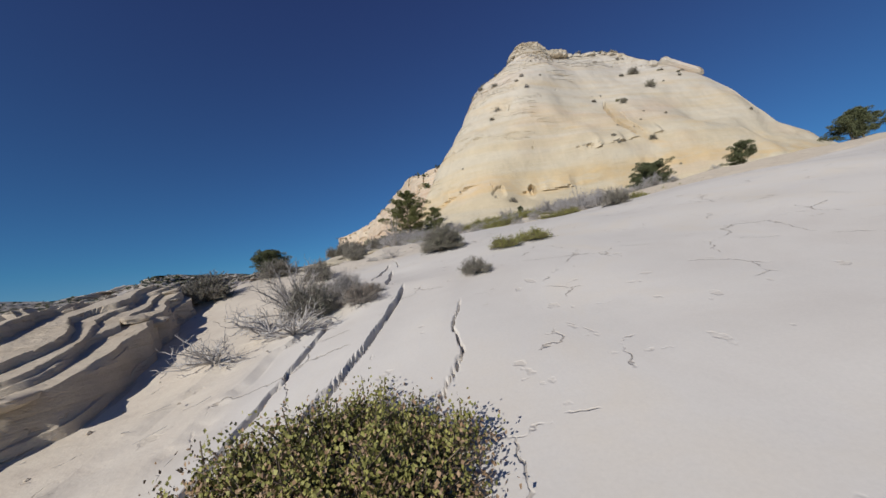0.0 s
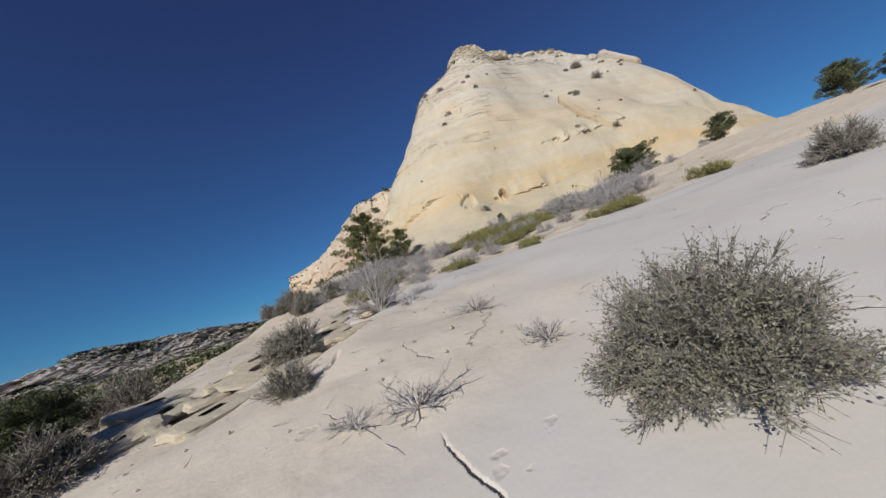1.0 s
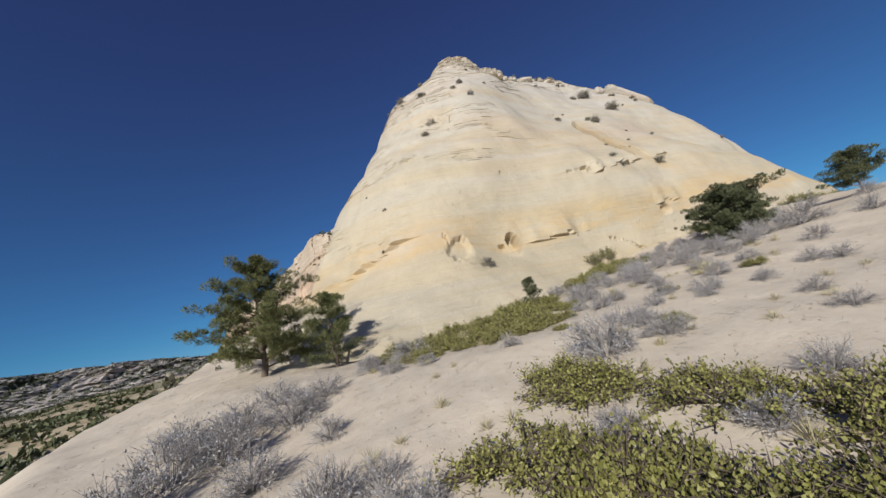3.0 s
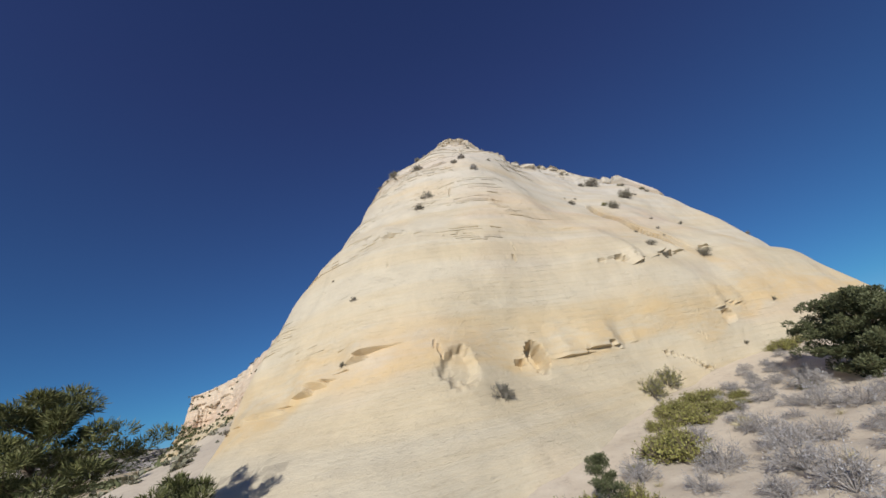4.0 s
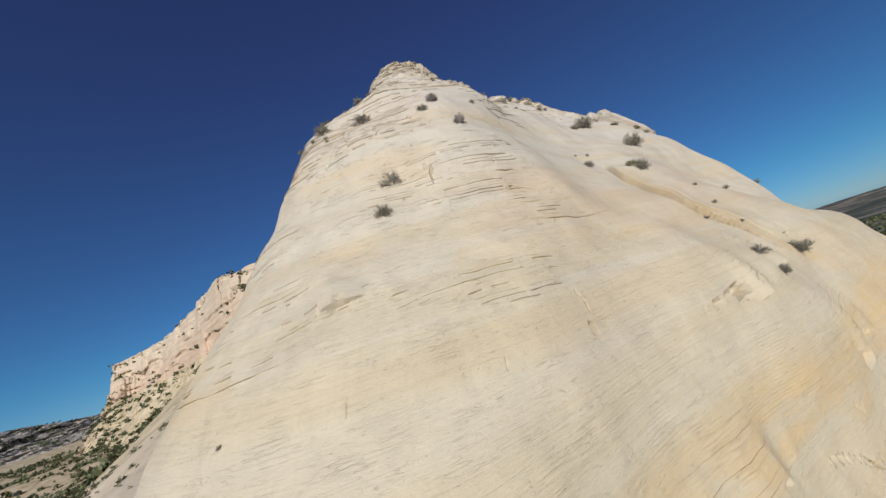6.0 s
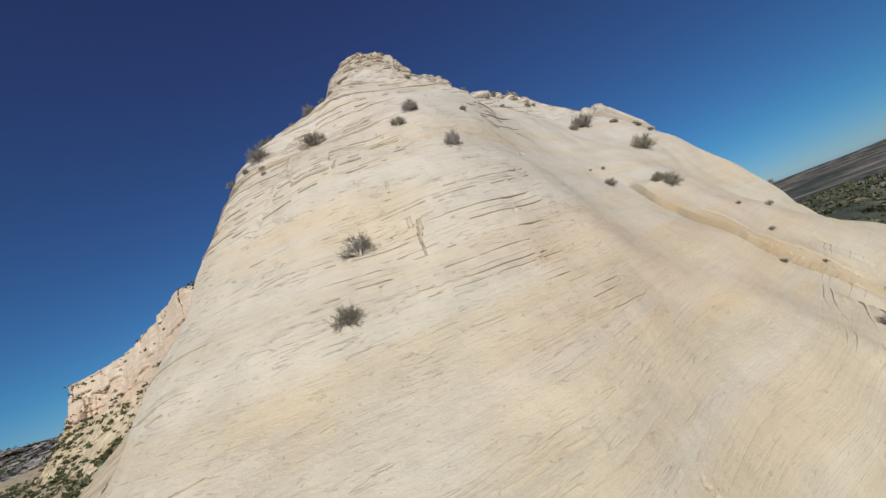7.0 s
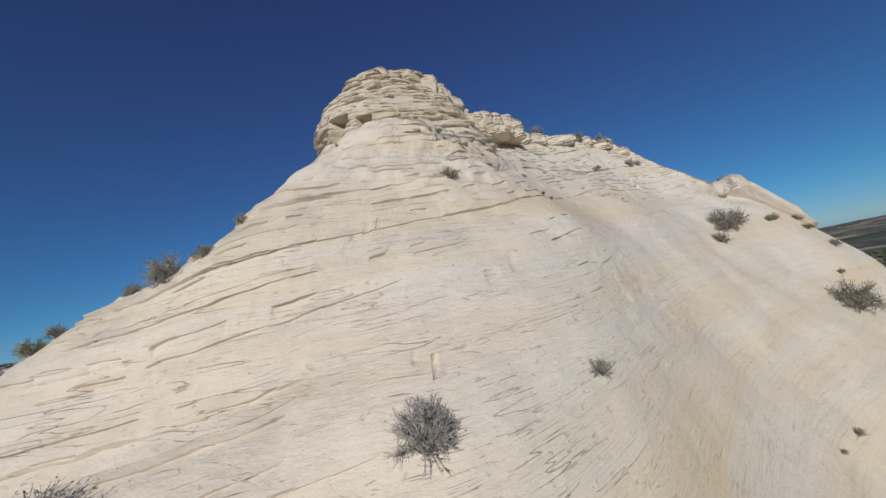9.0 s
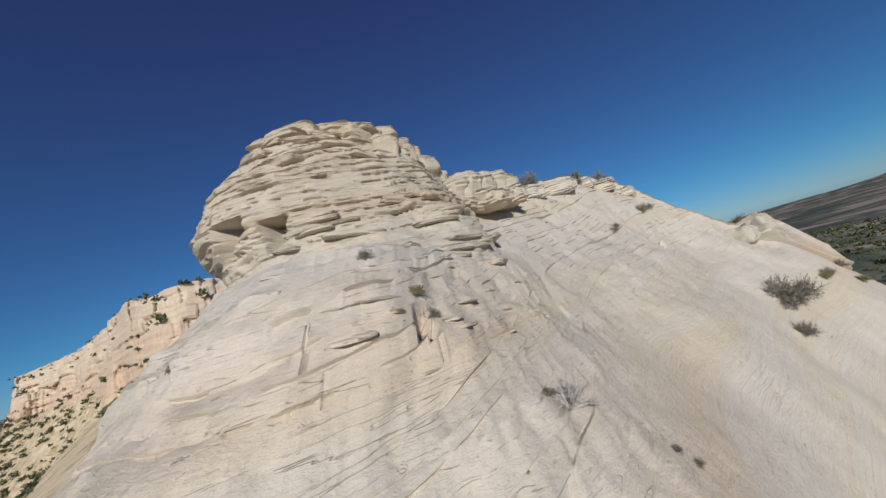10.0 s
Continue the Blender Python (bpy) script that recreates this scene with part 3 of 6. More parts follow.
FACE_JOINTS = [
    (0.08, 0.18, (15.9, 62.6, 24.1), (15.4, 61.7, 22.3), (14.8, 61.4, 21.2), (14.3, 61.1, 20.5)),
    (0.07, 0.14, (14.0, 61.9, 22.5), (13.7, 61.3, 21.2)),
    (0.07, 0.14, (14.1, 60.6, 18.9), (14.0, 60.2, 18.2), (13.4, 60.0, 17.9)),
    (0.11, 0.24, (10.7, 66.3, 27.9), (11.1, 66.3, 28.4), (12.9, 65.6, 28.3)),
    (0.06, 0.12, (12.1, 63.5, 24.7), (12.4, 63.0, 23.8), (13.3, 62.4, 23.3)),
    (0.16, 0.30, (27.7, 62.0, 23.0), (30.2, 62.2, 23.3), (32.6, 61.3, 23.5)),
    (0.06, 0.12, (9.2, 64.8, 24.7), (10.5, 64.1, 24.6), (11.7, 63.2, 23.8)),
    (0.06, 0.12, (21.0, 63.2, 25.8), (21.4, 63.0, 24.9)),
    (0.07, 0.15, (33.2, 60.9, 17.3), (34.3, 61.0, 16.2), (35.3, 61.0, 15.4)),
    (0.05, 0.10, (28.0, 63.1, 25.7), (28.1, 62.5, 24.8)),
    (0.06, 0.12, (7.5, 64.7, 23.1), (8.2, 63.9, 22.7)),
]
FOOT_JOINTS = [
    (0.15, 0.50, (30.5, 61.5, 14.8), (32.0, 61.2, 14.3), (34.2, 61.0, 13.0), (36.3, 61.0, 11.9)),
    (0.26, 0.80, (17.4, 60.6, 15.5), (19.0, 62.0, 15.7), (19.5, 61.7, 16.4)),
    (0.10, 0.30, (15.8, 59.7, 15.0), (17.3, 60.6, 15.5)),
    (0.12, 0.30, (11.6, 59.5, 17.3), (12.0, 59.4, 16.6)),
    (0.13, 0.40, (21.2, 60.3, 15.9), (23.6, 60.6, 15.8), (26.1, 60.6, 16.2), (30.6, 61.2, 16.1)),
    (0.12, 0.30, (3.8, 63.7, 17.1), (3.4, 64.0, 16.6), (3.2, 63.4, 15.7)),
    (0.08, 0.20, (-0.4, 66.8, 14.9), (2.2, 63.7, 15.1), (3.4, 63.6, 16.3)),
    (0.10, 0.28, (24.3, 60.6, 17.0), (23.7, 60.4, 16.4)),
    (0.09, 0.20, (4.0, 64.0, 17.6), (4.2, 63.3, 17.1)),
]


def groove(x, y, z, row, seed):
    """Depth of one open joint at the places given."""
    wide, deep, line = row[0], row[1], np.array(row[2:])
    lo, hi = line.min(0) - 1.5, line.max(0) + 1.5
    near = (x > lo[0]) & (x < hi[0]) & (y > lo[1]) & (y < hi[1]) & (z > lo[2]) & (z < hi[2])
    out = np.zeros_like(x)
    p = np.stack([x[near], y[near], z[near]], -1)
    if not len(p):
        return out
    q = p + 0.16 * np.stack([fuzz(p[:, 0] * 1.6, p[:, 1] * 1.6, p[:, 2] * 1.6, seed + k) for k in (1, 2, 3)], -1) * (1, 0, 1)
    best = np.full(len(p), 99.0)
    for a, b in zip(line[:-1], line[1:]):
        t = np.clip(((q - a) @ (b - a)) / ((b - a) @ (b - a)), 0, 1)[:, None]
        d = (q - a - t * (b - a)) * (1, 0.14, 1)
        best = np.minimum(best, np.linalg.norm(d, axis=-1))
    out[near] = deep * np.clip(1.2 - best / (wide * (0.75 + 0.5 * fuzz(p[:, 0], p[:, 1], p[:, 2], seed))), 0, 1) ** 0.7
    return out


BED = 0.28


def bedding(x, y, z):
    """Height in the pile of beds, which rise gently to one side and sag in places."""
    return z - 0.10 * (np.clip(x, 0, 72) - 25) + 1.3 * fuzz(x / 14, y / 14, z / 16, 33) + 0.12 * fuzz(x / 4, y / 4, z / 7, 34) + 0.045 * fuzz(x / 0.9, y / 0.9, z / 1.5, 28)


def rock_relief(x, y, z, layer, k, slot):
    """How far the weathered face stands out, in metres, at the place k (0 to 1) within its bed; slot is 1 in the open parting below it."""
    d = 0.8 * fuzz(x / 9, y / 9, z / 9, 31) + 0.28 * fuzz(x / 3.5, y / 3.5, z / 3.0, 32)
    high = ease(36, 47, z + 3 * fuzz(x / 6, y / 6, 0, 35))
    # where the beds weather out into ledges: the shoulder, a band across the face, the slope under the cap, the ridge
    wob = 2.0 * fuzz(x / 4, y / 4, z / 4, 46)
    shoulder = ease(25, 19, x + 0.35 * (z - 44) * -1 + wob) * ease(36.5, 40, z + wob)
    band = ease(31.8, 33.2, z + 0.5 * wob) * ease(37.0, 35.2, z + 0.5 * wob) * ease(14.5, 16.5, x) * ease(27, 22, x + wob)
    under_cap = ease(44, 48, z + wob) * ease(35, 30, x + wob)
    ridge = ease(48.5, 52, z + wob) * ease(36, 40, x)
    cross = ease(42, 44, z) * ease(49, 46, z) * ease(29, 32, x) * ease(39, 36, x)
    rest = 0.5 * ease(0.12, 0.42, fuzz(x / 5, y / 5, z / 3, 36) - 0.10) * ease(34, 26, x + wob) + 0.10
    worn = np.clip(np.maximum.reduce([0.95 * shoulder, band, 0.8 * under_cap, 0.9 * ridge, 0.7 * cross, rest]), 0, 1) * ease(13, 19, z)
    smooth = ease(24, 29, x + 3 * fuzz(z / 5, 2.0, 0, 29)) * ease(51, 45, z) * ease(20, 25, z)
    # the beds crop out as thin open partings, each only for a stretch, with a slight overhang
    live = ease(0.20, 0.28, 0.50 * fuzz(x / 0.55, y / 0.55, layer * 1.37, 39) + 0.60 * fuzz(x / 2.4, y / 2.4, layer * 3.31, 38) + 0.36 * worn - 0.16)
    fray = 1 + 0.6 * fuzz(x * 2.1, y * 2.1, layer * 2.1, 40)
    d = d + (0.036 * (0.5 - k) - 0.075 * slot) * live * fray * ease(0.10, 0.5, worn)
    thick = np.floor(layer / 5)
    live2 = ease(0.06, 0.16, fuzz(x / 2.6, y / 2.6, thick * 1.91, 45) + 0.12 * high - 0.05)
    d = d + 0.13 * (0.5 - (layer - 5 * thick + k) / 5) * live2 * worn
    d = d + (0.020 + 0.045 * high * worn) * (1 - 0.6 * smooth) * rough(x / 0.8, y / 0.8, z / 0.5, 41, 4)
    # broken steps below the cap
    top = ease(49.0, 51.5, z + wob) * ease(40, 35, x + wob)
    d = d + top * (0.16 * rough(x / 1.5, y / 1.5, z / 0.55, 49, 5) + 0.07 * fuzz(x / 0.5, y / 0.5, thick * 1.7, 48))
    crest = ease(48, 53, z)
    d = d + crest * 0.10 * fuzz(x / 1.3, y / 1.3, thick * 1.7, 54)
    for cx, cy, cz, rx, ry, rz, deep in HOLLOWS:
        r = ((x - cx) / rx) ** 2 + ((y - cy) / ry) ** 2 + ((z - cz) / rz) ** 2
        d = d - deep * ease(1.0, 0.62, np.sqrt(r) + 0.30 * fuzz(x * 0.9, y, z * 0.9, 42) + 0.12 * fuzz(x * 3, y, z * 3, 42))
    for n, row in enumerate(UPPER_JOINTS + SUMMIT_JOINTS + FLAKES_JOINTS + FACE_JOINTS + FOOT_JOINTS):
        d = d - groove(x, y, z, row, 600 + 5 * n)
    # brows that overhang the smooth apron: places along x and the height there, first and last x, how far they stand out
    for bx, bz, out in (
        ([20.3, 21.5, 24.5, 28.9], [15.4, 15.5, 15.6, 16.0], 0.85),
        ([31.5, 34.5, 40.7, 46.5], [22.6, 23.2, 24.3, 25.0], 0.45),
        ([10.2, 11.5, 14.0], [27.8, 28.3, 27.8], 0.35),
        ([37.8, 40.0, 42.5], [17.6, 18.2, 17.6], 0.25),
        ([-1.0, 3.0, 7.0, 10.5], [15.0, 15.6, 16.9, 17.6], 0.40),
    ):
        e = z + (0.5 - k) * BED - np.interp(x, bx, bz) - 0.22 * fuzz(x * 0.9, 3.0, 0, int(40 * bx[0])) 
        grip = ease(bx[0] - 0.3, bx[0] + 1.2, x) * ease(bx[-1] + 0.3, bx[-1] - 1.2, x) * (y < 72) * (0.55 + 0.6 * fuzz(x / 1.6, 5.0, 0, int(9 * bx[-1])))
        d = d + 1.35 * out * grip * ease(-0.07, 0.07, e) * ease(3.5, 0.3, e)
    # the long slanting joint on the shoulder, with the beds beyond it set back
    c = x - np.interp(z, [24, 27, 29.5, 31.5, 34, 36], [41.5, 39.8, 39.2, 39.3, 40.0, 41.0]) - 0.25 * fuzz(z / 2.2, 1.0, 0, 43) - 0.12 * fuzz(z * 1.5, 1.0, 0, 43)
    on = ease(24.5, 26.5, z) * ease(36.6, 35.2, z)
    d = d + on * (0.38 * ease(-0.03, 0.04, c) * ease(7, 1.0, c) - 1.0 * ease(-0.50, -0.42, c) * ease(0.02, -0.05, c))
    d = d - on * 0.55 * ease(2.0, 2.1, c + 0.3 * fuzz(z, 2.0, 0, 26)) * ease(2.5, 2.3, c + 0.3 * fuzz(z, 2.0, 0, 26)) * ease(32.5, 31, z)
    return d


def butte_skin(u, v):
    """The plain form of the hill at stations u and heights v, both of the shape (rows, columns)."""
    row = glide(RIBS, u[0])
    foot, crest, out, mx, my = row[:, :3], row[:, 3:6], row[:, 6], row[:, 7], row[:, 8]
    h = out * soft_curve(v, LEAN_OUT) + (1 - out) * soft_curve(v, UPRIGHT)
    h = h - 0.05 * np.exp(-(((v - 0.75) / 0.13) ** 2)) * np.exp(-(((u - 5.7) / 0.7) ** 2))
    hx, hy = h * (1 - mx) + soft_curve(v, BROW) * mx, h * (1 - my) + v * my
    p = np.stack([foot[:, k] + (crest[:, k] - foot[:, k]) * a for k, a in enumerate((hx, hy, v))], -1)
    way = np.stack([p[..., 0] - 38, p[..., 1] - 97, 25 + 0 * v], -1)
    swell = sum(push * np.exp(-((p - np.array([cx, cy, cz])) ** 2).sum(-1) / r**2) for cx, cy, cz, r, push in SWELLS)
    return p + way / np.linalg.norm(way, axis=-1, keepdims=True) * swell[..., None]


def ochre_at(x, y, z):
    """Iron staining: a belt over the brows at the foot, a seam along the slanting joint, a few patches on the face."""
    brow = np.interp(x, [-2, 4, 10, 14, 20, 28, 31, 36, 40, 48], [13.5, 15.5, 16.5, 15.6, 14.9, 15.6, 16.0, 15.5, 16.5, 18.0]) + 0.6 * fuzz(x / 2.5, 7.0, 0, 91)
    foot = ease(-0.5, 0.2, z - brow) * ease(5.5, 1.0, z - brow) * ease(-4, 0, x) * (y < 72)
    c = x - np.interp(z, [20, 24, 27, 29.5, 31.5, 34, 36], [45.5, 42.0, 39.8, 39.2, 39.3, 40.0, 41.0])
    seam = ease(-0.8, 0.1, c) * ease(3.2, 1.2, c + fuzz(z / 2, 3.0, 0, 92)) * ease(20, 24, z) * ease(37, 34, z)
    patch = ease(0.25, 0.6, fuzz(x / 6, y / 6, z / 2.2, 93)) * ease(20, 26, z) * ease(48, 40, z)
    return np.clip(0.6 * foot + 0.45 * seam + 0.28 * patch, 0, 1)


def build_butte():
    u = np.r_[np.linspace(0, 2.6, 60)[:-1], np.linspace(2.6, 3.6, 80)[:-1], np.linspace(3.6, 6.2, 540)[:-1], np.linspace(6.2, 7.3, 300)[:-1], np.linspace(7.3, 8.2, 85)[:-1], np.linspace(8.2, 11.2, 130)[:-1], np.linspace(11.2, 14, 50)]
    dense = np.linspace(0, 1, 260)
    skin = butte_skin(np.tile(u, (260, 1)), np.tile(dense[:, None], (1, len(u))))
    pile = np.maximum.accumulate(bedding(skin[..., 0], skin[..., 1], skin[..., 2]) + 1e-5 * np.arange(260)[:, None], 0)
    # grid rows follow the beds: four rows to each
    layers = np.arange(int(7 / BED), int(64 / BED))
    inside = np.array([0.0, 0.065, 0.085, 0.975])
    level = ((layers[:, None] + inside[None] + 0.55 * fuzz(layers * 3.7, 2.0, 0, 27)[:, None] * (1 - inside[None])) * BED).ravel()
    level = np.maximum.accumulate(level)
    layer, k = np.repeat(layers, 4).astype(float)[:, None], np.tile(np.array([0.0, 0.0, 0.0, 1.0]), len(layers))[:, None]
    slot = np.tile(np.array([1.0, 1.0, 0.0, 0.0]), len(layers))[:, None]
    v = np.stack([np.interp(level, pile[:, c], dense) for c in range(len(u))], 1)
    v = np.concatenate([np.zeros((1, len(u))), v, np.ones((1, len(u)))])
    layer, k, slot = np.r_[layer[:1], layer, layer[-1:]], np.r_[k[:1], k, k[-1:]], np.r_[0 * slot[:1], slot, 0 * slot[-1:]]
    p = butte_skin(np.tile(u, (len(v), 1)), v)
    nrm = np.cross(np.gradient(skin, axis=1), np.gradient(skin, axis=0))
    nrm /= np.linalg.norm(nrm, axis=-1, keepdims=True) + 1e-9
    at = v * 259
    i = np.clip(at.astype(int), 0, 258)
    f = (at - i)[..., None]
    cols = np.arange(len(u))[None]
    nrm = nrm[i, cols] * (1 - f) + nrm[i + 1, cols] * f
    layer, k, slot = (a * np.ones((1, len(u))) for a in (layer, k, slot))
    p = p + nrm * rock_relief(p[..., 0], p[..., 1], p[..., 2], layer, k, slot)[..., None]
    # the top: rows that run in from the crest to a rounded roof
    top = p[-1]
    spine = np.stack([np.clip(top[:, 0], 32, 66), np.full(len(u), 97.0), 59.4 - 0.30 * np.clip(top[:, 0] - 56, 0, 34)], -1)
    roof = [top + (spine - top) * g + np.array([0, 0, 0.5]) * math.sin(g * 3) for g in (0.15, 0.35, 0.6, 1.0)]
    p = np.concatenate([p, np.stack(roof)])
    me = mesh_of("butte", p.reshape(-1, 3), sheet(len(u), len(p)), ROCK, True, 32)
    a = me.attributes.new("ochre", "FLOAT", "POINT")
    a.data.foreach_set("value", ochre_at(p[..., 0], p[..., 1], p[..., 2]).ravel().astype(np.float32))
    return tagged(new("butte", me), "tall cream sandstone butte with thin tilted bedding and yellow lower face", "butte", kind="structure")


build_butte()


# ---- rock bodies ----
def lump(seed, size, layers=0, step=0.3, bite=0.12, squarish=2.6, nu=52, nv=22, tilt=0.0, knobs=0.16):
    """A weathered block about size metres across, rounded, with worn bedding steps; returns places and faces."""
    a = np.linspace(0, 2 * np.pi, nu + 1)[:-1]
    e = np.linspace(-np.pi / 2 + 0.02, np.pi / 2 - 0.02, nv)
    ca, sa, ce, se = np.cos(a)[None], np.sin(a)[None], np.cos(e)[:, None], np.sin(e)[:, None]
    p = 2.0 / squarish
    x = np.sign(ca) * np.abs(ca) ** p * np.abs(ce) ** p
    y = np.sign(sa) * np.abs(sa) ** p * np.abs(ce) ** p
    z = np.sign(se) * np.abs(se) ** p * np.ones_like(a)[None]
    r = 1 + knobs * fuzz(x * 1.4, y * 1.4, z * 1.4, seed) + 0.06 * fuzz(x * 4, y * 4, z * 4, seed + 1)
    x, y, z = x * r * size[0] / 2, y * r * size[1] / 2, z * (0.6 + 0.4 * r) * size[2] / 2
    if layers:
        s = (z + tilt * x) / step + 0.5 * fuzz(x, y, 0, seed + 2)
        k = s - np.floor(s)
        out = 1 - bite * (np.where(k < 0.75, k / 0.75, (1 - k) / 0.25)) * (0.6 + 0.6 * fuzz(x * 0.8, y * 0.8, np.floor(s) * 1.7, seed + 3))
        x, y = x * out, y * out
    v = np.stack([x, y, z], -1).reshape(-1, 3)
    i = np.arange(nv - 1)[:, None] * nu + np.arange(nu)[None]
    j = np.arange(nv - 1)[:, None] * nu + (np.arange(nu)[None] + 1) % nu
    f = np.stack([i, j, j + nu, i + nu], -1).reshape(-1, 4)
    return v, f


def moved(verts, m):
    return np.asarray(verts) @ np.array(m.to_3x3()).T + np.array(m.translation)


def slab_stack(name, parent, rows, seed, material, layers=2):
    """Lies uneven slabs on one another: each row is x, y, z, three sizes, and the turn about z with two tilts."""
    for k, (x, y, z, sx, sy, sz, turn, tip, roll_) in enumerate(rows):
        v, f = lump(seed + 11 * k, (sx, sy, sz), layers, max(0.09, sz / 3.0), 0.16, 4.4)
        part(name, mesh_of(name, moved(v, pose(x, y, z, tip, roll_, turn)), f, material, True, 34), parent)


CAP_Z = [51.0, 53.6, 54.8, 56.1, 56.9, 57.3, 57.7, 58.5, 59.1, 60.0, 61.0, 61.5, 61.85, 62.0]
CAP_LEFT = [27.6, 27.2, 27.0, 26.75, 26.2, 26.05, 26.2, 26.65, 27.0, 27.8, 28.9, 29.9, 31.4, 32.3]
CAP_RIGHT = [36.5, 37.0, 37.2, 37.4, 37.4, 37.2, 37.0, 36.6, 36.2, 35.2, 34.5, 33.9, 33.0, 32.4]
CAP_FRONT = [82.0, 82.9, 83.6, 84.6, 85.1, 85.3, 85.6, 86.0, 86.3, 86.8, 87.5, 88.2, 89.0, 89.5]


def cap_front(x, z):
    """The y of the cap's near side."""
    lo, hi, front = (np.interp(z, CAP_Z, c) for c in (CAP_LEFT, CAP_RIGHT, CAP_FRONT))
    q = np.clip(np.abs(2 * (x - lo) / (hi - lo) - 1), 0, 1)
    return 89.6 - (89.6 - front) * (1 - q**2.3) ** (1 / 2.3)


def cap_body():
    """The head of the summit: a laminated body that leans out over its neck, with hollows under the lip."""
    nu, nv = 460, 260
    a = np.linspace(0, 2 * np.pi, nu + 1)[:-1][None]
    v = np.linspace(0, 1, nv)[:, None]
    z = 51.0 + 11.0 * (1 - (1 - v) ** 1.35) + 0 * a
    lo, hi, front = (np.interp(z, CAP_Z, c) for c in (CAP_LEFT, CAP_RIGHT, CAP_FRONT))
    ca, sa = np.cos(a), np.sin(a)
    deep = np.where(sa < 0, 89.6 - front, 0.85 * (89.6 - front) + 0.3)
    x = (lo + hi) / 2 + (hi - lo) / 2 * np.sign(ca) * np.abs(ca) ** 0.87
    y = 89.6 + deep * np.sign(sa) * np.abs(sa) ** 0.87
    size = np.clip((hi - lo) / 6, 0.05, 1)
    d = 0.24 * fuzz(x / 1.8, y / 1.8, z / 1.4, 61) + 0.11 * rough(x / 0.7, y / 0.7, z / 0.35, 62, 4)
    # beds: worn thin below, thick rounded slabs with open gaps above
    bed = z - 0.08 * (x - 31) + 0.30 * fuzz(x / 2.6, y / 2.6, z / 2, 63) + 0.06 * fuzz(x / 0.8, y / 0.8, z, 67)
    upper = ease(58.6, 59.8, z + 0.5 * fuzz(x / 1.5, y / 1.5, 0, 68))
    for step, low, top, n in ((0.62, 0.14, 0.60, 0), (0.31, 0.20, 0.30, 5), (0.14, 0.12, 0.10, 9)):
        s = bed / step + n * 0.37
        layer = np.floor(s)
        k = s - layer
        live = ease(-0.15, 0.10, fuzz(x / 1.6, y / 1.6, layer * 1.7, 64 + n))
        arch = np.sqrt(np.clip(1 - (2 * k - 1) ** 2, 0, 1)) - 0.75 - 0.5 * ease(0.10, 0.02, k)
        d = d + (low * (1 - upper) + top * upper) * arch * live * (0.7 + 0.5 * fuzz(x, y, layer * 2.3, 65 + n)) * ease(55.2, 56.2, z)
    # hollows that narrow downwards below a sharp lip
    for cx, half, lip, long, in_ in ((27.0, 0.46, 57.38, 1.25, 1.1), (28.1, 0.44, 57.0, 1.15, 1.1)):
        fall = np.clip((lip - z) / long, 0, 1)
        q = np.abs(x - cx + 0.12 * fuzz(z * 2, y, 0, 66)) / (half * (1.02 - 0.8 * fall) + 1e-3)
        d = d - in_ * (y < 89.4) * ease(lip + 0.05, lip - 0.06, z) * ease(1.05, 0.7, q) * (1 - fall) ** 0.6
    x, y = x + d * size * ca, y + d * size * sa
    i = np.arange(nv - 1)[:, None] * nu + np.arange(nu)[None]
    j = np.arange(nv - 1)[:, None] * nu + (np.arange(nu)[None] + 1) % nu
    faces = np.stack([i, j, j + nu, i + nu], -1).reshape(-1, 4)
    return np.stack([x, y, z], -1).reshape(-1, 3), faces


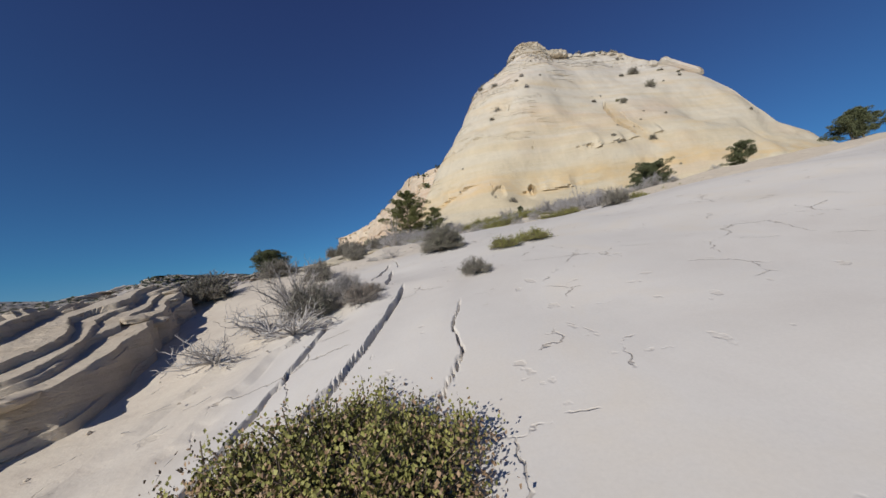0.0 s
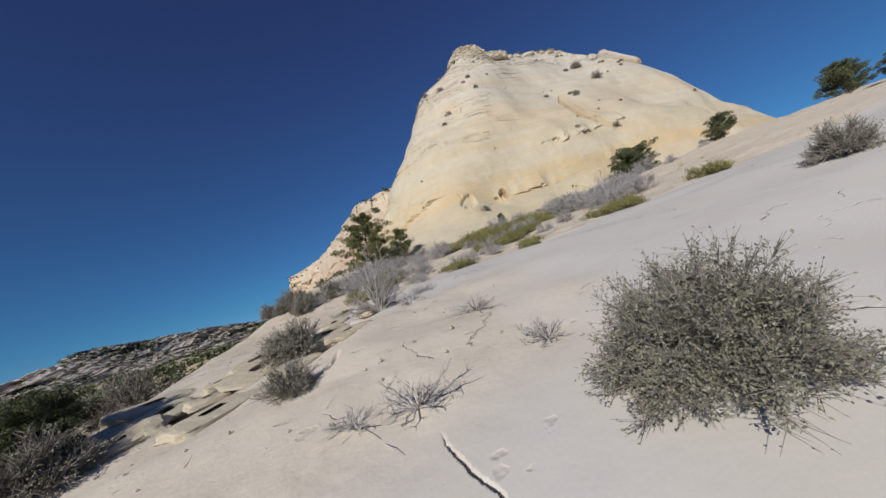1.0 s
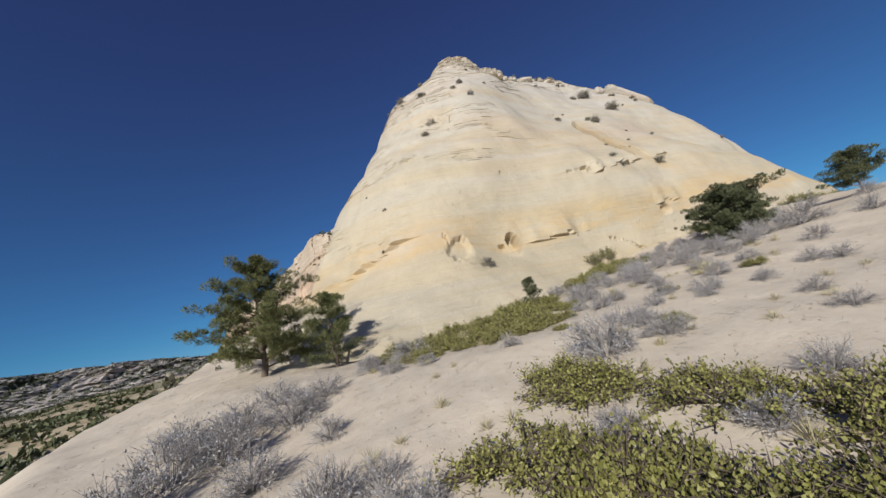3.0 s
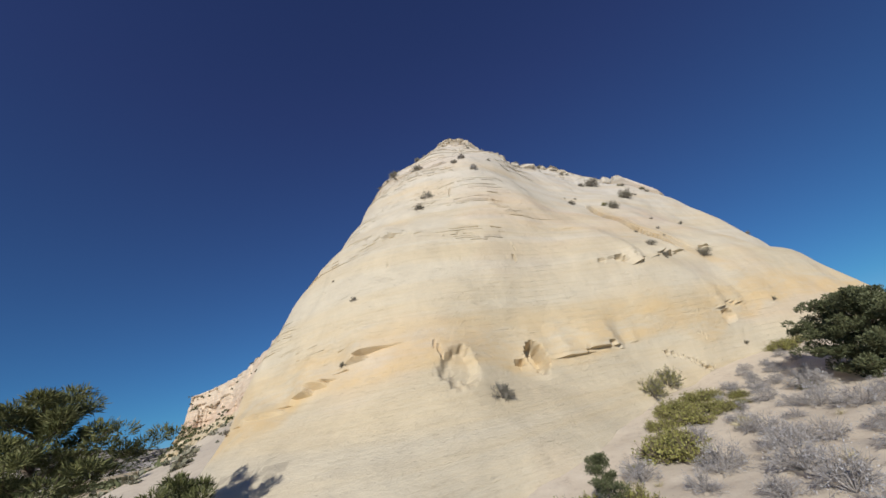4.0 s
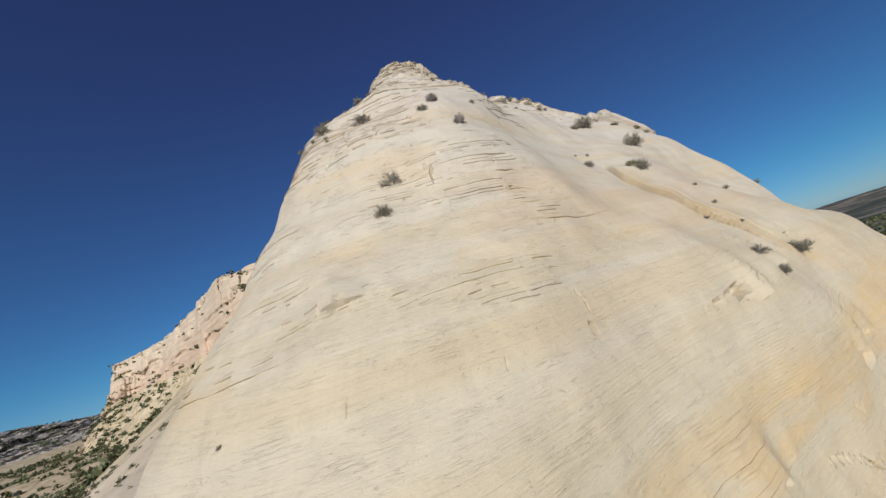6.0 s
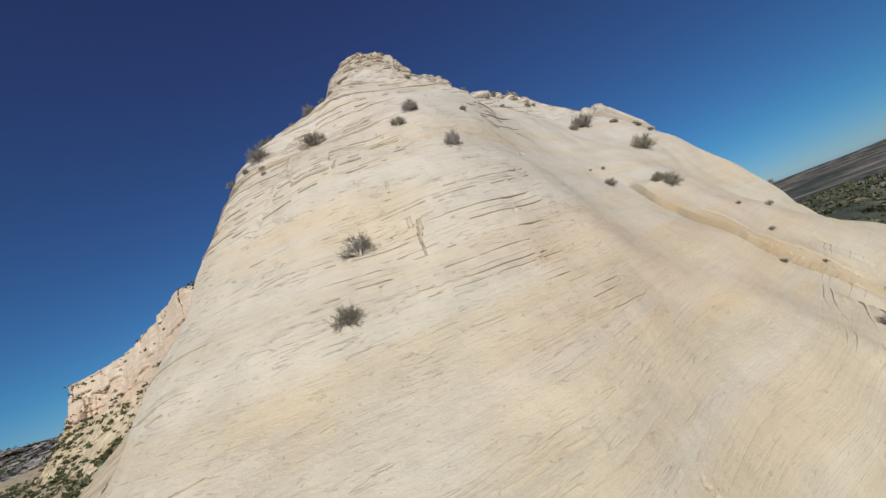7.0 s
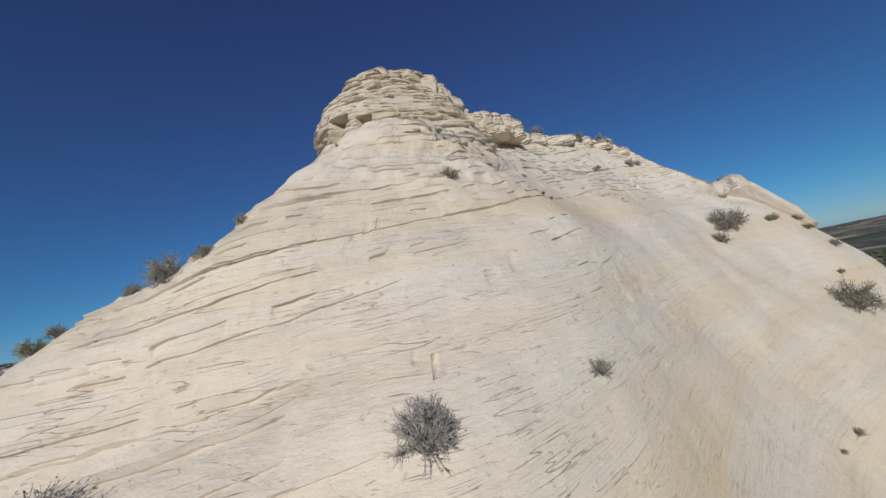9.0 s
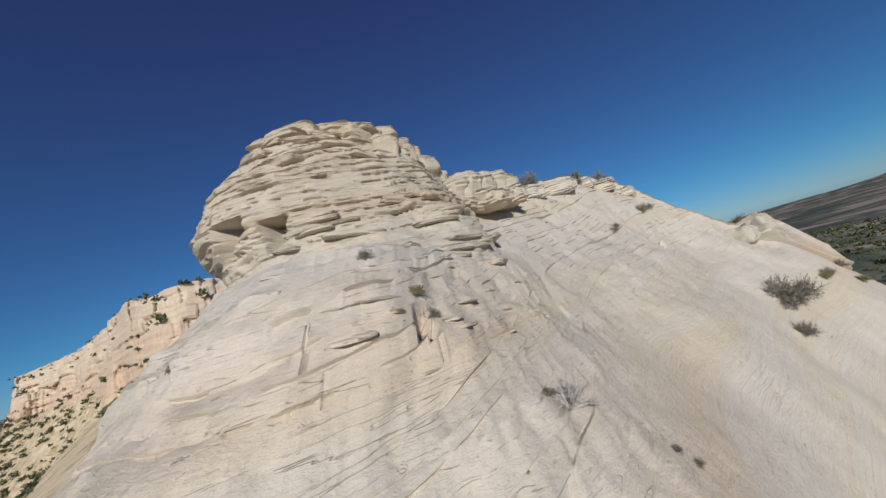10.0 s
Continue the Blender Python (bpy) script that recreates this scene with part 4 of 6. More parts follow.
def build_cap():
    cap = tagged(new("cap_rock"), "layered tan sandstone cap rock with overhanging hollowed side on the summit", "rock")
    cap.location = (31.5, 89.5, 55.5)
    bpy.context.view_layer.update()
    home = Vector(cap.location)
    v, f = cap_body()
    part("pedestal", mesh_of("pedestal", v - np.array(home), f, CAP, True, 34), cap)
    rng = random.Random(5)
    rows = []
    for k in range(44):
        z = rng.uniform(59.2, 61.6)
        lo, hi = float(np.interp(z, CAP_Z, CAP_LEFT)), float(np.interp(z, CAP_Z, CAP_RIGHT))
        x = lo + (hi - lo) * rng.uniform(0.06, 0.94)
        y = float(cap_front(x, z))
        away = math.degrees(math.atan2(y - 89.6, x - 32.0)) + 90
        rows.append((x - home.x, y + 0.35 - home.y, z - home.z, rng.uniform(1.0, 2.4), rng.uniform(0.9, 1.4), rng.uniform(0.18, 0.42), away + rng.uniform(-20, 20), rng.uniform(-8, 8), 4 + rng.uniform(-9, 9)))
    for k in range(30):
        z = rng.uniform(53.6, 57.2)
        x = rng.uniform(28.2, 36.8)
        y = float(cap_front(x, z))
        away = math.degrees(math.atan2(y - 89.6, x - 32.0)) + 90
        rows.append((x - home.x, y + 0.30 - home.y, z - home.z, rng.uniform(0.9, 2.2), rng.uniform(0.8, 1.2), rng.uniform(0.12, 0.30), away + rng.uniform(-15, 15), rng.uniform(-6, 6), 4 + rng.uniform(-6, 6)))
    blocks = []
    for x, z, w, h in ((33.2, 59.5, 1.0, 1.3), (34.1, 60.2, 1.3, 0.7), (34.4, 59.6, 0.9, 1.1), (34.9, 60.0, 1.4, 0.8), (35.5, 59.2, 1.3, 1.0), (33.6, 60.8, 1.5, 0.6), (32.6, 61.1, 1.4, 0.5), (36.2, 58.7, 1.2, 0.9), (36.8, 58.2, 1.2, 0.8), (32.2, 60.6, 1.2, 0.6), (37.0, 57.7, 1.0, 0.7)):
        blocks.append((x - home.x, float(cap_front(x, z)) + 0.15 - home.y, z - home.z, w * 1.15, w, h, rng.uniform(-25, 25), rng.uniform(-10, 10), rng.uniform(-16, 8)))
    slab_stack("slab", cap, rows, 300, CAP)
    slab_stack("block", cap, blocks, 700, CAP, 1)


build_cap()


def build_pinnacle():
    rock = tagged(new("tilted_boulder"), "pale tilted sandstone boulder slab perched on the ridge", "boulder")
    rock.location = (67.6, 86.0, 49.2)
    v, f = lump(901, (11.0, 5.0, 2.6), 7, 0.30, 0.22, 9.0, 150, 70, 0.0, 0.06)
    part("slab", mesh_of("slab", moved(v, pose(1.3, 0.4, -0.9, -30, 33, -14)), f, ROCK, True, 34), rock)
    v, f = lump(905, (2.3, 2.2, 1.6), 2, 0.4, 0.12, 3.6, 60, 30)
    part("block", mesh_of("block", moved(v, pose(-4.9, 0.4, 1.9, 0, 8, 0)), f, CAP, True, 34), rock)
    v, f = lump(907, (7.0, 3.0, 1.4), 2, 0.4, 0.12, 3.2, 60, 30)
    part("under_slab", mesh_of("under_slab", moved(v, pose(0.2, 1.4, -1.1, 0, 25, -8)), f, CAP, True, 34), rock)


build_pinnacle()


def build_ridge_blocks():
    """Broken slabs along the skyline beside the cap."""
    rng = random.Random(17)
    for x, y, z, w, h in ((36.7, 88.2, 57.6, 1.7, 1.9), (37.7, 88.3, 57.9, 1.6, 2.1), (38.8, 88.5, 57.9, 1.9, 2.2), (39.9, 88.8, 58.0, 1.7, 2.1), (41.2, 89.2, 58.1, 2.1, 1.9)):
        block = tagged(new("ridge_rock"), "broken pale sandstone block half buried in the ridge crest", "rock", "rocks on the ridge")
        block.location = (x, y, z)
        v, f = lump(rng.randint(1, 9999), (w, 1.9, h), 6, 0.22, 0.2, 4.2, 80, 40, -0.1, 0.22)
        part("block", mesh_of("block", moved(v, pose(0, 0, 0, rng.uniform(-8, 8), rng.uniform(-8, 14), rng.uniform(-30, 30))), f, CAP, True, 34), block)
    for n in range(9):
        x = 38.5 + 20.0 * n / 8 + rng.uniform(-0.6, 0.6)
        y = float(np.interp(x, [37, 43.5, 55.5, 60], [87.8, 91.0, 93.0, 90.5])) + rng.uniform(-0.5, 0.3)
        z = float(np.interp(x, [37, 43.5, 50, 55.5, 60], [57.0, 58.2, 58.7, 59.0, 56.3]))
        block = tagged(new("ridge_rock"), "broken pale sandstone block half buried in the ridge crest", "rock", "rocks on the ridge")
        block.location = (x, y, z)
        v, f = lump(rng.randint(1, 9999), (rng.uniform(2.0, 3.6), rng.uniform(1.6, 2.6), rng.uniform(0.9, 1.5)), 5, 0.17, 0.22, 3.8, 80, 40, -0.1)
        part("block", mesh_of("block", moved(v, pose(0, 0, 0, rng.uniform(-6, 6), rng.uniform(-8, 4), rng.uniform(-30, 30))), f, ROCK, True, 34), block)


build_ridge_blocks()


def build_shelf():
    """Thin beds that stick out of the slope beside the slab, with a shaded undercut."""
    shelf = tagged(new("rock_shelf"), "grey-tan layered sandstone shelf with undercut edge beside the slab", "rock ledge", kind="structure")
    rng = random.Random(23)
    off = np.unique(np.r_[np.arange(-0.15, 2.6, 0.03), np.arange(2.6, 8.0, 0.12)])
    ys = np.arange(-0.5, 15.5, 0.08)
    inside, y = np.meshgrid(off, ys)
    foot = np.interp(y, [-1, 3.34, 4.55, 5.59, 7.28, 8.44, 13.0, 16.0], [-5.58, -5.68, -5.42, -5.05, -5.51, -6.05, -8.2, -9.5]) + 0.16 * fuzz(y * 1.1, 2.0, 0, 91) + 0.06 * fuzz(y * 3.2, 2.0, 0, 92)
    h = np.zeros_like(y)
    at = 0.0
    for n in range(13):
        lift, gap = 0.09 + 0.08 * rng.random(), (0.02 + 0.10 * rng.random()) if n < 5 else rng.uniform(0.2, 0.85)
        at += gap
        edge = at + (0.07 + 0.04 * n) * fuzz(y * 0.9 + 3 * n, n * 1.7, 0, 93) + 0.03 * fuzz(y * 4 + 5 * n, n * 2.3, 0, 94)
        h = h + lift * ease(-0.012, 0.016, inside - edge)
    x = foot - inside
    h = h + 0.03 * rough(x * 1.2, y * 0.5, 0, 95, 4) + 0.05 * np.clip(inside, 0, 3.0)
    h = h * ease(8.0, 5.0, inside) * ease(15.3, 12.0, y) * ease(-0.5, 0.4, y) - 0.10 * ease(0.0, -0.12, inside)
    z = ground_z(x, y) + h
    me = mesh_of("bed", np.stack([x, y, z], -1).reshape(-1, 3), sheet(len(off), len(ys))[:, ::-1], SHELF, True, 34)
    part("bed", me, shelf)
    rows = []
    for k in range(16):
        yy = rng.uniform(3.0, 12.5)
        xx = float(np.interp(yy, [-1, 3.34, 4.55, 5.59, 7.28, 8.44, 13.0, 16.0], [-5.58, -5.68, -5.42, -5.05, -5.51, -6.05, -8.2, -9.5])) - rng.uniform(0.2, 1.8)
        rows.append((xx, yy, float(ground_z(xx, yy)) + 0.62 + rng.uniform(0, 0.2), rng.uniform(0.4, 1.2), rng.uniform(0.25, 0.7), rng.uniform(0.06, 0.16), rng.uniform(0, 90), rng.uniform(0, 8), rng.uniform(-8, 0)))
    slab_stack("loose_slab", shelf, rows, 1200, SHELF, 2)


SHELF = sandstone("shelf sandstone", (0.55, 0.475, 0.38), (0.55, 0.475, 0.38), (0.45, 0.33, 0.21), 0.6, -50, 50)
build_shelf()


# ---- the far walls ----
MESA_RIBS = [
    (-30, 720, 5, -45, 690, 56, 0),
    (-105, 430, 5, -84, 440, 55, 0),
    (-98, 318, 6, -88, 352, 55, 0),
    (-80, 290, 7, -72, 353, 60, 0),
    (-50, 275, 9, -50, 358, 74, 0),
    (-22, 270, 10, -28, 362, 97, 0),
    (10, 270, 10, 0, 366, 117, 0),
    (50, 280, 10, 40, 372, 124, 0),
    (120, 300, 0, 110, 380, 118, 0),
    (220, 420, -20, 160, 430, 100, 0),
]
WALL_RIBS = [
    (-800, 250, 10, -1100, 400, 70, 0),
    (-560, 480, 10, -880, 660, 64, 0),
    (-450, 560, 10, -760, 800, 62, 0),
    (-400, 620, 10, -665, 880, 97, 0),
    (-350, 660, 12, -600, 920, 92, 0),
    (-300, 690, 12, -530, 960, 88, 0),
    (-240, 720, 14, -430, 1010, 80, 0),
    (-180, 740, 15, -340, 1050, 66, 0),
    (-110, 760, 16, -230, 1080, 60, 0),
    (0, 780, 16, -60, 1100, 56, 0),
]


MESA_SCALE = (1.8, 1.77, 1.77, 1.7, 1.35, 1.0, 0.80, 0.76, 0.76, 0.76)
MESA_RIBS = [(q * a, 5 + q * (b - 5), 3 + q * (c - 3), q * d, 5 + q * (e - 5), 3 + q * (g - 3), h) for q, (a, b, c, d, e, g, h) in zip(MESA_SCALE, MESA_RIBS)]


def far_wall(name, ribs, curve, relief, material, label, nu, nv, back, talus=0.0, blocky=0.0):
    u = np.linspace(0, len(ribs) - 1, nu)
    v = np.linspace(0, 1, nv)
    row = glide(ribs, u)
    foot, crest = row[:, :3], row[:, 3:6]
    h = soft_curve(v, curve)[:, None]
    z = foot[:, 2] + (crest[:, 2] - foot[:, 2]) * v[:, None]
    x = foot[:, 0] + (crest[:, 0] - foot[:, 0]) * h
    y = foot[:, 1] + (crest[:, 1] - foot[:, 1]) * h
    gully = rough(x / relief, y / relief, z / relief / 2, 71, 4)
    s = (z + 2 * fuzz(x / 40, y / 40, 0, 72)) / (relief * 0.22)
    k = s - np.floor(s)
    y = y + 0.16 * relief * gully - 0.05 * relief * np.where(k < 0.8, k / 0.8, (1 - k) / 0.2)
    x = x + 0.12 * relief * fuzz(x / relief, y / relief, z / relief, 73)
    # broken faces: flat panels set back from one another between upright joints
    w = x + 2.0 * fuzz(x / 7, y / 7, z / 9, 75)
    bench = np.floor(z / 16.0 + 0.4 * fuzz(x / 20, y / 20, 0, 76))
    panel = np.floor(3.0 * fuzz(w / 18, bench * 2.3, 0, 77)) + 0.5 * np.floor(3.0 * fuzz(w / 8, np.floor(z / 7) * 1.9, 0, 78))
    y = y + blocky * panel
    z = z + 0.035 * relief * rough(x / relief * 2, y / relief * 2, 0, 74, 3)
    p = np.stack([x, y, z], -1)
    roof = p[-1][None] + np.array([[[0, back, 0]], [[0, 3 * back, -0.1 * back]], [[0, 6 * back, -2 * back]]])
    p = np.concatenate([p, roof])
    me = mesh_of(name, p.reshape(-1, 3), sheet(nu, nv + 3), material)
    me.materials.append(GROUND)
    low = np.repeat((np.arange(nv + 2) < talus * nv).astype(np.int32), nu - 1)
    me.polygons.foreach_set("material_index", low)
    a = me.attributes.new("scrub", "FLOAT", "POINT")
    a.data.foreach_set("value", np.ones(len(me.vertices), np.float32))
    return tagged(new(name, me), label, "cliff", kind="structure")


far_wall("backdrop_cliff", MESA_RIBS, ([0, 0.35, 0.52, 0.62, 0.80, 0.92, 1], [0, 0.55, 0.80, 0.86, 0.92, 0.97, 1]), 22.0, MESA_ROCK, "pink and cream sandstone cliff above a scrub slope", 560, 170, 25, 0.5, 2.2)


def wooded_wall():
    mat, n, l, b = nodes_of("far wooded canyon wall")
    rock, _ = stretched_noise(n, l, (0.01, 0.01, 0.06), 1.0, 6, 0.6, 0.4)
    base = ramp(n, l, rock.outputs[0], [(0.35, (0.30, 0.26, 0.22)), (0.55, (0.50, 0.45, 0.40)), (0.7, (0.44, 0.33, 0.26))])
    tree, _ = stretched_noise(n, l, (0.11, 0.11, 0.11), 1.0, 3, 0.6)
    zone, _ = stretched_noise(n, l, (0.008, 0.008, 0.03), 1.0, 4, 0.6)
    both = summed(n, l, (tree.outputs[0], 0.65), (zone.outputs[0], 0.5))
    dots = ramp(n, l, both, [(0.585, (0, 0, 0)), (0.625, (1, 1, 1))])
    l.new(mixed(n, l, dots.outputs[0], base.outputs[0], (0.045, 0.055, 0.03)), b.inputs["Base Color"])
    b.inputs["Roughness"].default_value = 0.95
    return mat


WOODED = wooded_wall()
far_wall("backdrop_wall", WALL_RIBS, ([0, 0.3, 0.5, 0.62, 0.85, 0.93, 1], [0, 0.5, 0.72, 0.78, 0.93, 0.96, 1]), 70.0, WOODED, "far canyon wall dotted with dark trees", 520, 150, 60, 0.0, 9.0)


def build_flakes():
    """Loose and half-detached plates of sandstone on the slab beside the way."""
    rng = random.Random(61)
    spots = [(-5.7, 16.5), (-5.1, 17.2), (-4.6, 17.9), (-4.9, 16.3), (-4.2, 16.9), (-3.3, 16.0), (-2.9, 17.2), (-2.4, 16.6), (-5.9, 15.6), (-3.8, 18.4), (-2.0, 18.3), (-6.4, 17.4), (-4.4, 15.4), (-3.0, 18.9)]
    for x, y in spots:
        w = rng.uniform(0.35, 1.0)
        flake = tagged(new("rock_flake"), "thin cream sandstone plate lifting off the slab", "rock slab", "plates on the slab")
        flake.location = (x, y, float(ground_z(x, y)) + 0.02)
        v, f = lump(rng.randint(1, 9999), (w * 1.5, w, rng.uniform(0.10, 0.22)), 2, 0.07, 0.16, 6.0, 40, 14, 0.0, 0.22)
        flake_mesh = mesh_of("plate", moved(v, pose(0, 0, 0, rng.uniform(2, 14), rng.uniform(-14, 0), rng.uniform(20, 70))), f, ROCK, True, 34)
        part("plate", flake_mesh, flake)


build_flakes()


# ---- plants ----
def leafy(name, dark, light, gloss=0.55):
    mat, n, l, b = nodes_of(name)
    geo, info = n.new("ShaderNodeNewGeometry"), n.new("ShaderNodeObjectInfo")
    mix_f = summed(n, l, (geo.outputs["Random Per Island"], 0.8), (info.outputs["Random"], 0.2))
    r = ramp(n, l, mix_f, [(0.0, dark), (1.0, light)])
    spot, _ = stretched_noise(n, l, (1, 1, 1), 3.0, 3, 0.6)
    rs = ramp(n, l, spot.outputs[0], [(0.35, (0.75, 0.75, 0.75)), (0.65, (1.15, 1.15, 1.15))])
    l.new(mixed(n, l, 1.0, r.outputs[0], rs.outputs[0], "MULTIPLY"), b.inputs["Base Color"])
    b.inputs["Roughness"].default_value = gloss
    b.inputs["Specular IOR Level"].default_value = 0.25
    return mat


BARK = leafy("grey-brown bark", (0.10, 0.075, 0.055), (0.20, 0.16, 0.125), 0.9)
TWIG = leafy("grey-brown twigs", (0.26, 0.235, 0.215), (0.47, 0.44, 0.42), 0.9)
SILVER = leafy("bleached dead wood", (0.36, 0.33, 0.31), (0.56, 0.53, 0.50), 0.9)
OLIVE = leafy("olive leaves", (0.14, 0.14, 0.036), (0.35, 0.33, 0.11))
DULL = leafy("dull green small leaves", (0.17, 0.165, 0.10), (0.34, 0.325, 0.215))
SAGE = leafy("grey sage leaves", (0.29, 0.28, 0.285), (0.50, 0.49, 0.50))
RUSSET = leafy("dry russet leaves", (0.20, 0.12, 0.065), (0.42, 0.30, 0.19))
NEEDLE = leafy("dark juniper sprays", (0.055, 0.068, 0.032), (0.16, 0.17, 0.085))
PINE = leafy("pine needles", (0.075, 0.088, 0.030), (0.20, 0.20, 0.080))
DUSTY = leafy("dusty grey-green leaves", (0.15, 0.148, 0.10), (0.33, 0.315, 0.235))
DUSK = leafy("grey-brown fine twigs", (0.16, 0.14, 0.12), (0.37, 0.335, 0.30), 0.9)
STRAW = leafy("dry straw blades", (0.36, 0.31, 0.17), (0.55, 0.49, 0.32))


def tubes(paths, r0, r1, sides=3):
    """Tapered stems along paths of shape (count, points, 3)."""
    paths = np.asarray(paths, float)
    n, k, _ = paths.shape
    t = np.gradient(paths, axis=1)
    t /= np.linalg.norm(t, axis=-1, keepdims=True) + 1e-9
    ref = np.where(np.abs(t[..., 2:]) < 0.9, np.array([0, 0, 1.0]), np.array([1.0, 0, 0]))
    a = np.cross(t, ref)
    a /= np.linalg.norm(a, axis=-1, keepdims=True) + 1e-9
    b = np.cross(t, a)
    rad = (np.asarray(r0).reshape(-1, 1) * (1 - np.linspace(0, 1, k)) + np.asarray(r1).reshape(-1, 1) * np.linspace(0, 1, k)) * np.ones((n, 1))
    ang = np.arange(sides) * 2 * np.pi / sides
    ring = a[:, :, None] * np.cos(ang)[:, None] + b[:, :, None] * np.sin(ang)[:, None]
    v = paths[:, :, None] + ring * rad[:, :, None, None]
    base = (np.arange(n)[:, None, None] * k + np.arange(k - 1)[None, :, None]) * sides
    i = base + np.arange(sides)
    j = base + (np.arange(sides) + 1) % sides
    f = np.stack([i, j, j + sides, i + sides], -1).reshape(-1, 4)
    return v.reshape(-1, 3), f


def blades(places, ways, length, width, rng, curl=0.25):
    """One folded diamond leaf at each place, pointing along ways."""
    n = len(places)
    w = ways / (np.linalg.norm(ways, axis=-1, keepdims=True) + 1e-9)
    side = np.cross(w, rng.normal(size=(n, 3)))
    side /= np.linalg.norm(side, axis=-1, keepdims=True) + 1e-9
    up = np.cross(side, w)
    le = length * rng.uniform(0.6, 1.3, (n, 1))
    wi = width * rng.uniform(0.7, 1.3, (n, 1))
    a, c = places, places + w * le + up * le * curl
    m = places + w * le * 0.5
    v = np.stack([a, m + side * wi, c, m - side * wi], 1).reshape(-1, 3)
    return v, np.arange(4 * n).reshape(-1, 4)


def stems(rng, n, radius, height, points=5, spread_=1.0, lift=0.35, wander=0.12):
    """Paths that rise and fan out from the root to the shell of a dome."""
    a = rng.uniform(0, 2 * np.pi, n)
    e = np.arcsin(rng.uniform(0.05, 1.0, n) ** (1.0 / spread_))
    r = rng.uniform(0.75, 1.0, n)
    tip = np.stack([np.cos(a) * np.cos(e) * radius, np.sin(a) * np.cos(e) * radius, np.sin(e) * height], -1) * r[:, None]
    s = np.linspace(0, 1, points)[None, :, None]
    root = np.stack([np.cos(a), np.sin(a), 0 * a], -1) * radius * 0.10 * rng.uniform(0, 1, (n, 1))
    p = root[:, None] * (1 - s) + tip[:, None] * s
    p[..., 2] += lift * height * np.sin(np.pi * s[..., 0]) * 0.3
    p += np.cumsum(rng.normal(size=p.shape) * wander * radius / points, axis=1) * s
    p[..., 2] = np.maximum(p[..., 2], 0.0)
    return p


def side_twigs(rng, paths, n, length, points=3, outward=0.7, centre=(0, 0, 0)):
    """Short twigs that leave the stems and turn outwards."""
    k = paths.shape[1]
    which = rng.integers(0, len(paths), n)
    t = rng.uniform(0.35, 1.0, n) * (k - 1)
    i = np.minimum(t.astype(int), k - 2)
    f = (t - i)[:, None]
    base = paths[which, i] * (1 - f) + paths[which, i + 1] * f
    out = base - np.asarray(centre)
    out /= np.linalg.norm(out, axis=-1, keepdims=True) + 1e-9
    way = outward * out + rng.normal(size=(n, 3)) * 0.55 + np.array([0, 0, 0.25])
    way /= np.linalg.norm(way, axis=-1, keepdims=True)
    le = length * rng.uniform(0.4, 1.2, (n, 1))
    s = np.linspace(0, 1, points)[None, :, None]
    p = base[:, None] + way[:, None] * le[:, None] * s
    p += rng.normal(size=p.shape) * 0.10 * length * s
    return p


def joined(*pairs):
    vs, fs, at = [], [], 0
    for v, f in pairs:
        vs.append(v)
        fs.append(f + at)
        at += len(v)
    return np.concatenate(vs), np.concatenate(fs)


def twiggy_shrub(seed, label, twig_mat=None, leaf_mat=None, stem_n=60, twig_n=900, leaf_n=1200, height=0.75, leaf=0.05, fine=0.006, name="shrub", reach=0.17):
    """A rounded desert shrub one metre across."""
    rng = np.random.default_rng(seed)
    thing = tagged(new(name), label, "shrub")
    p = stems(rng, stem_n, 0.46, height * 0.95, 3)
    lumps = 1 + 0.18 * fuzz(p[..., 0] * 4, p[..., 1] * 4, p[..., 2] * 4, seed)
    p = p * lumps[..., None]
    q = side_twigs(rng, p, twig_n, reach, 2, 0.7, (0, 0, height * 0.15))
    part("woody_frame", mesh_of("woody_frame", *tubes(p, fine * 2.2, fine * 0.9), twig_mat or TWIG), thing)
    part("twig_crown", mesh_of("twig_crown", *tubes(q, fine, fine * 0.35), twig_mat or TWIG), thing)
    if leaf_n:
        w = rng.integers(0, len(q), leaf_n)
        t = rng.uniform(0.3, 1.0, (leaf_n, 1))
        at = q[w, 0] * (1 - t) + q[w, -1] * t
        way = (q[w, -1] - q[w, 0]) + rng.normal(size=(leaf_n, 3)) * 0.09
        part("foliage", mesh_of("foliage", *blades(at, way, leaf, leaf * 0.32, rng), leaf_mat or DULL, False), thing)
    return thing


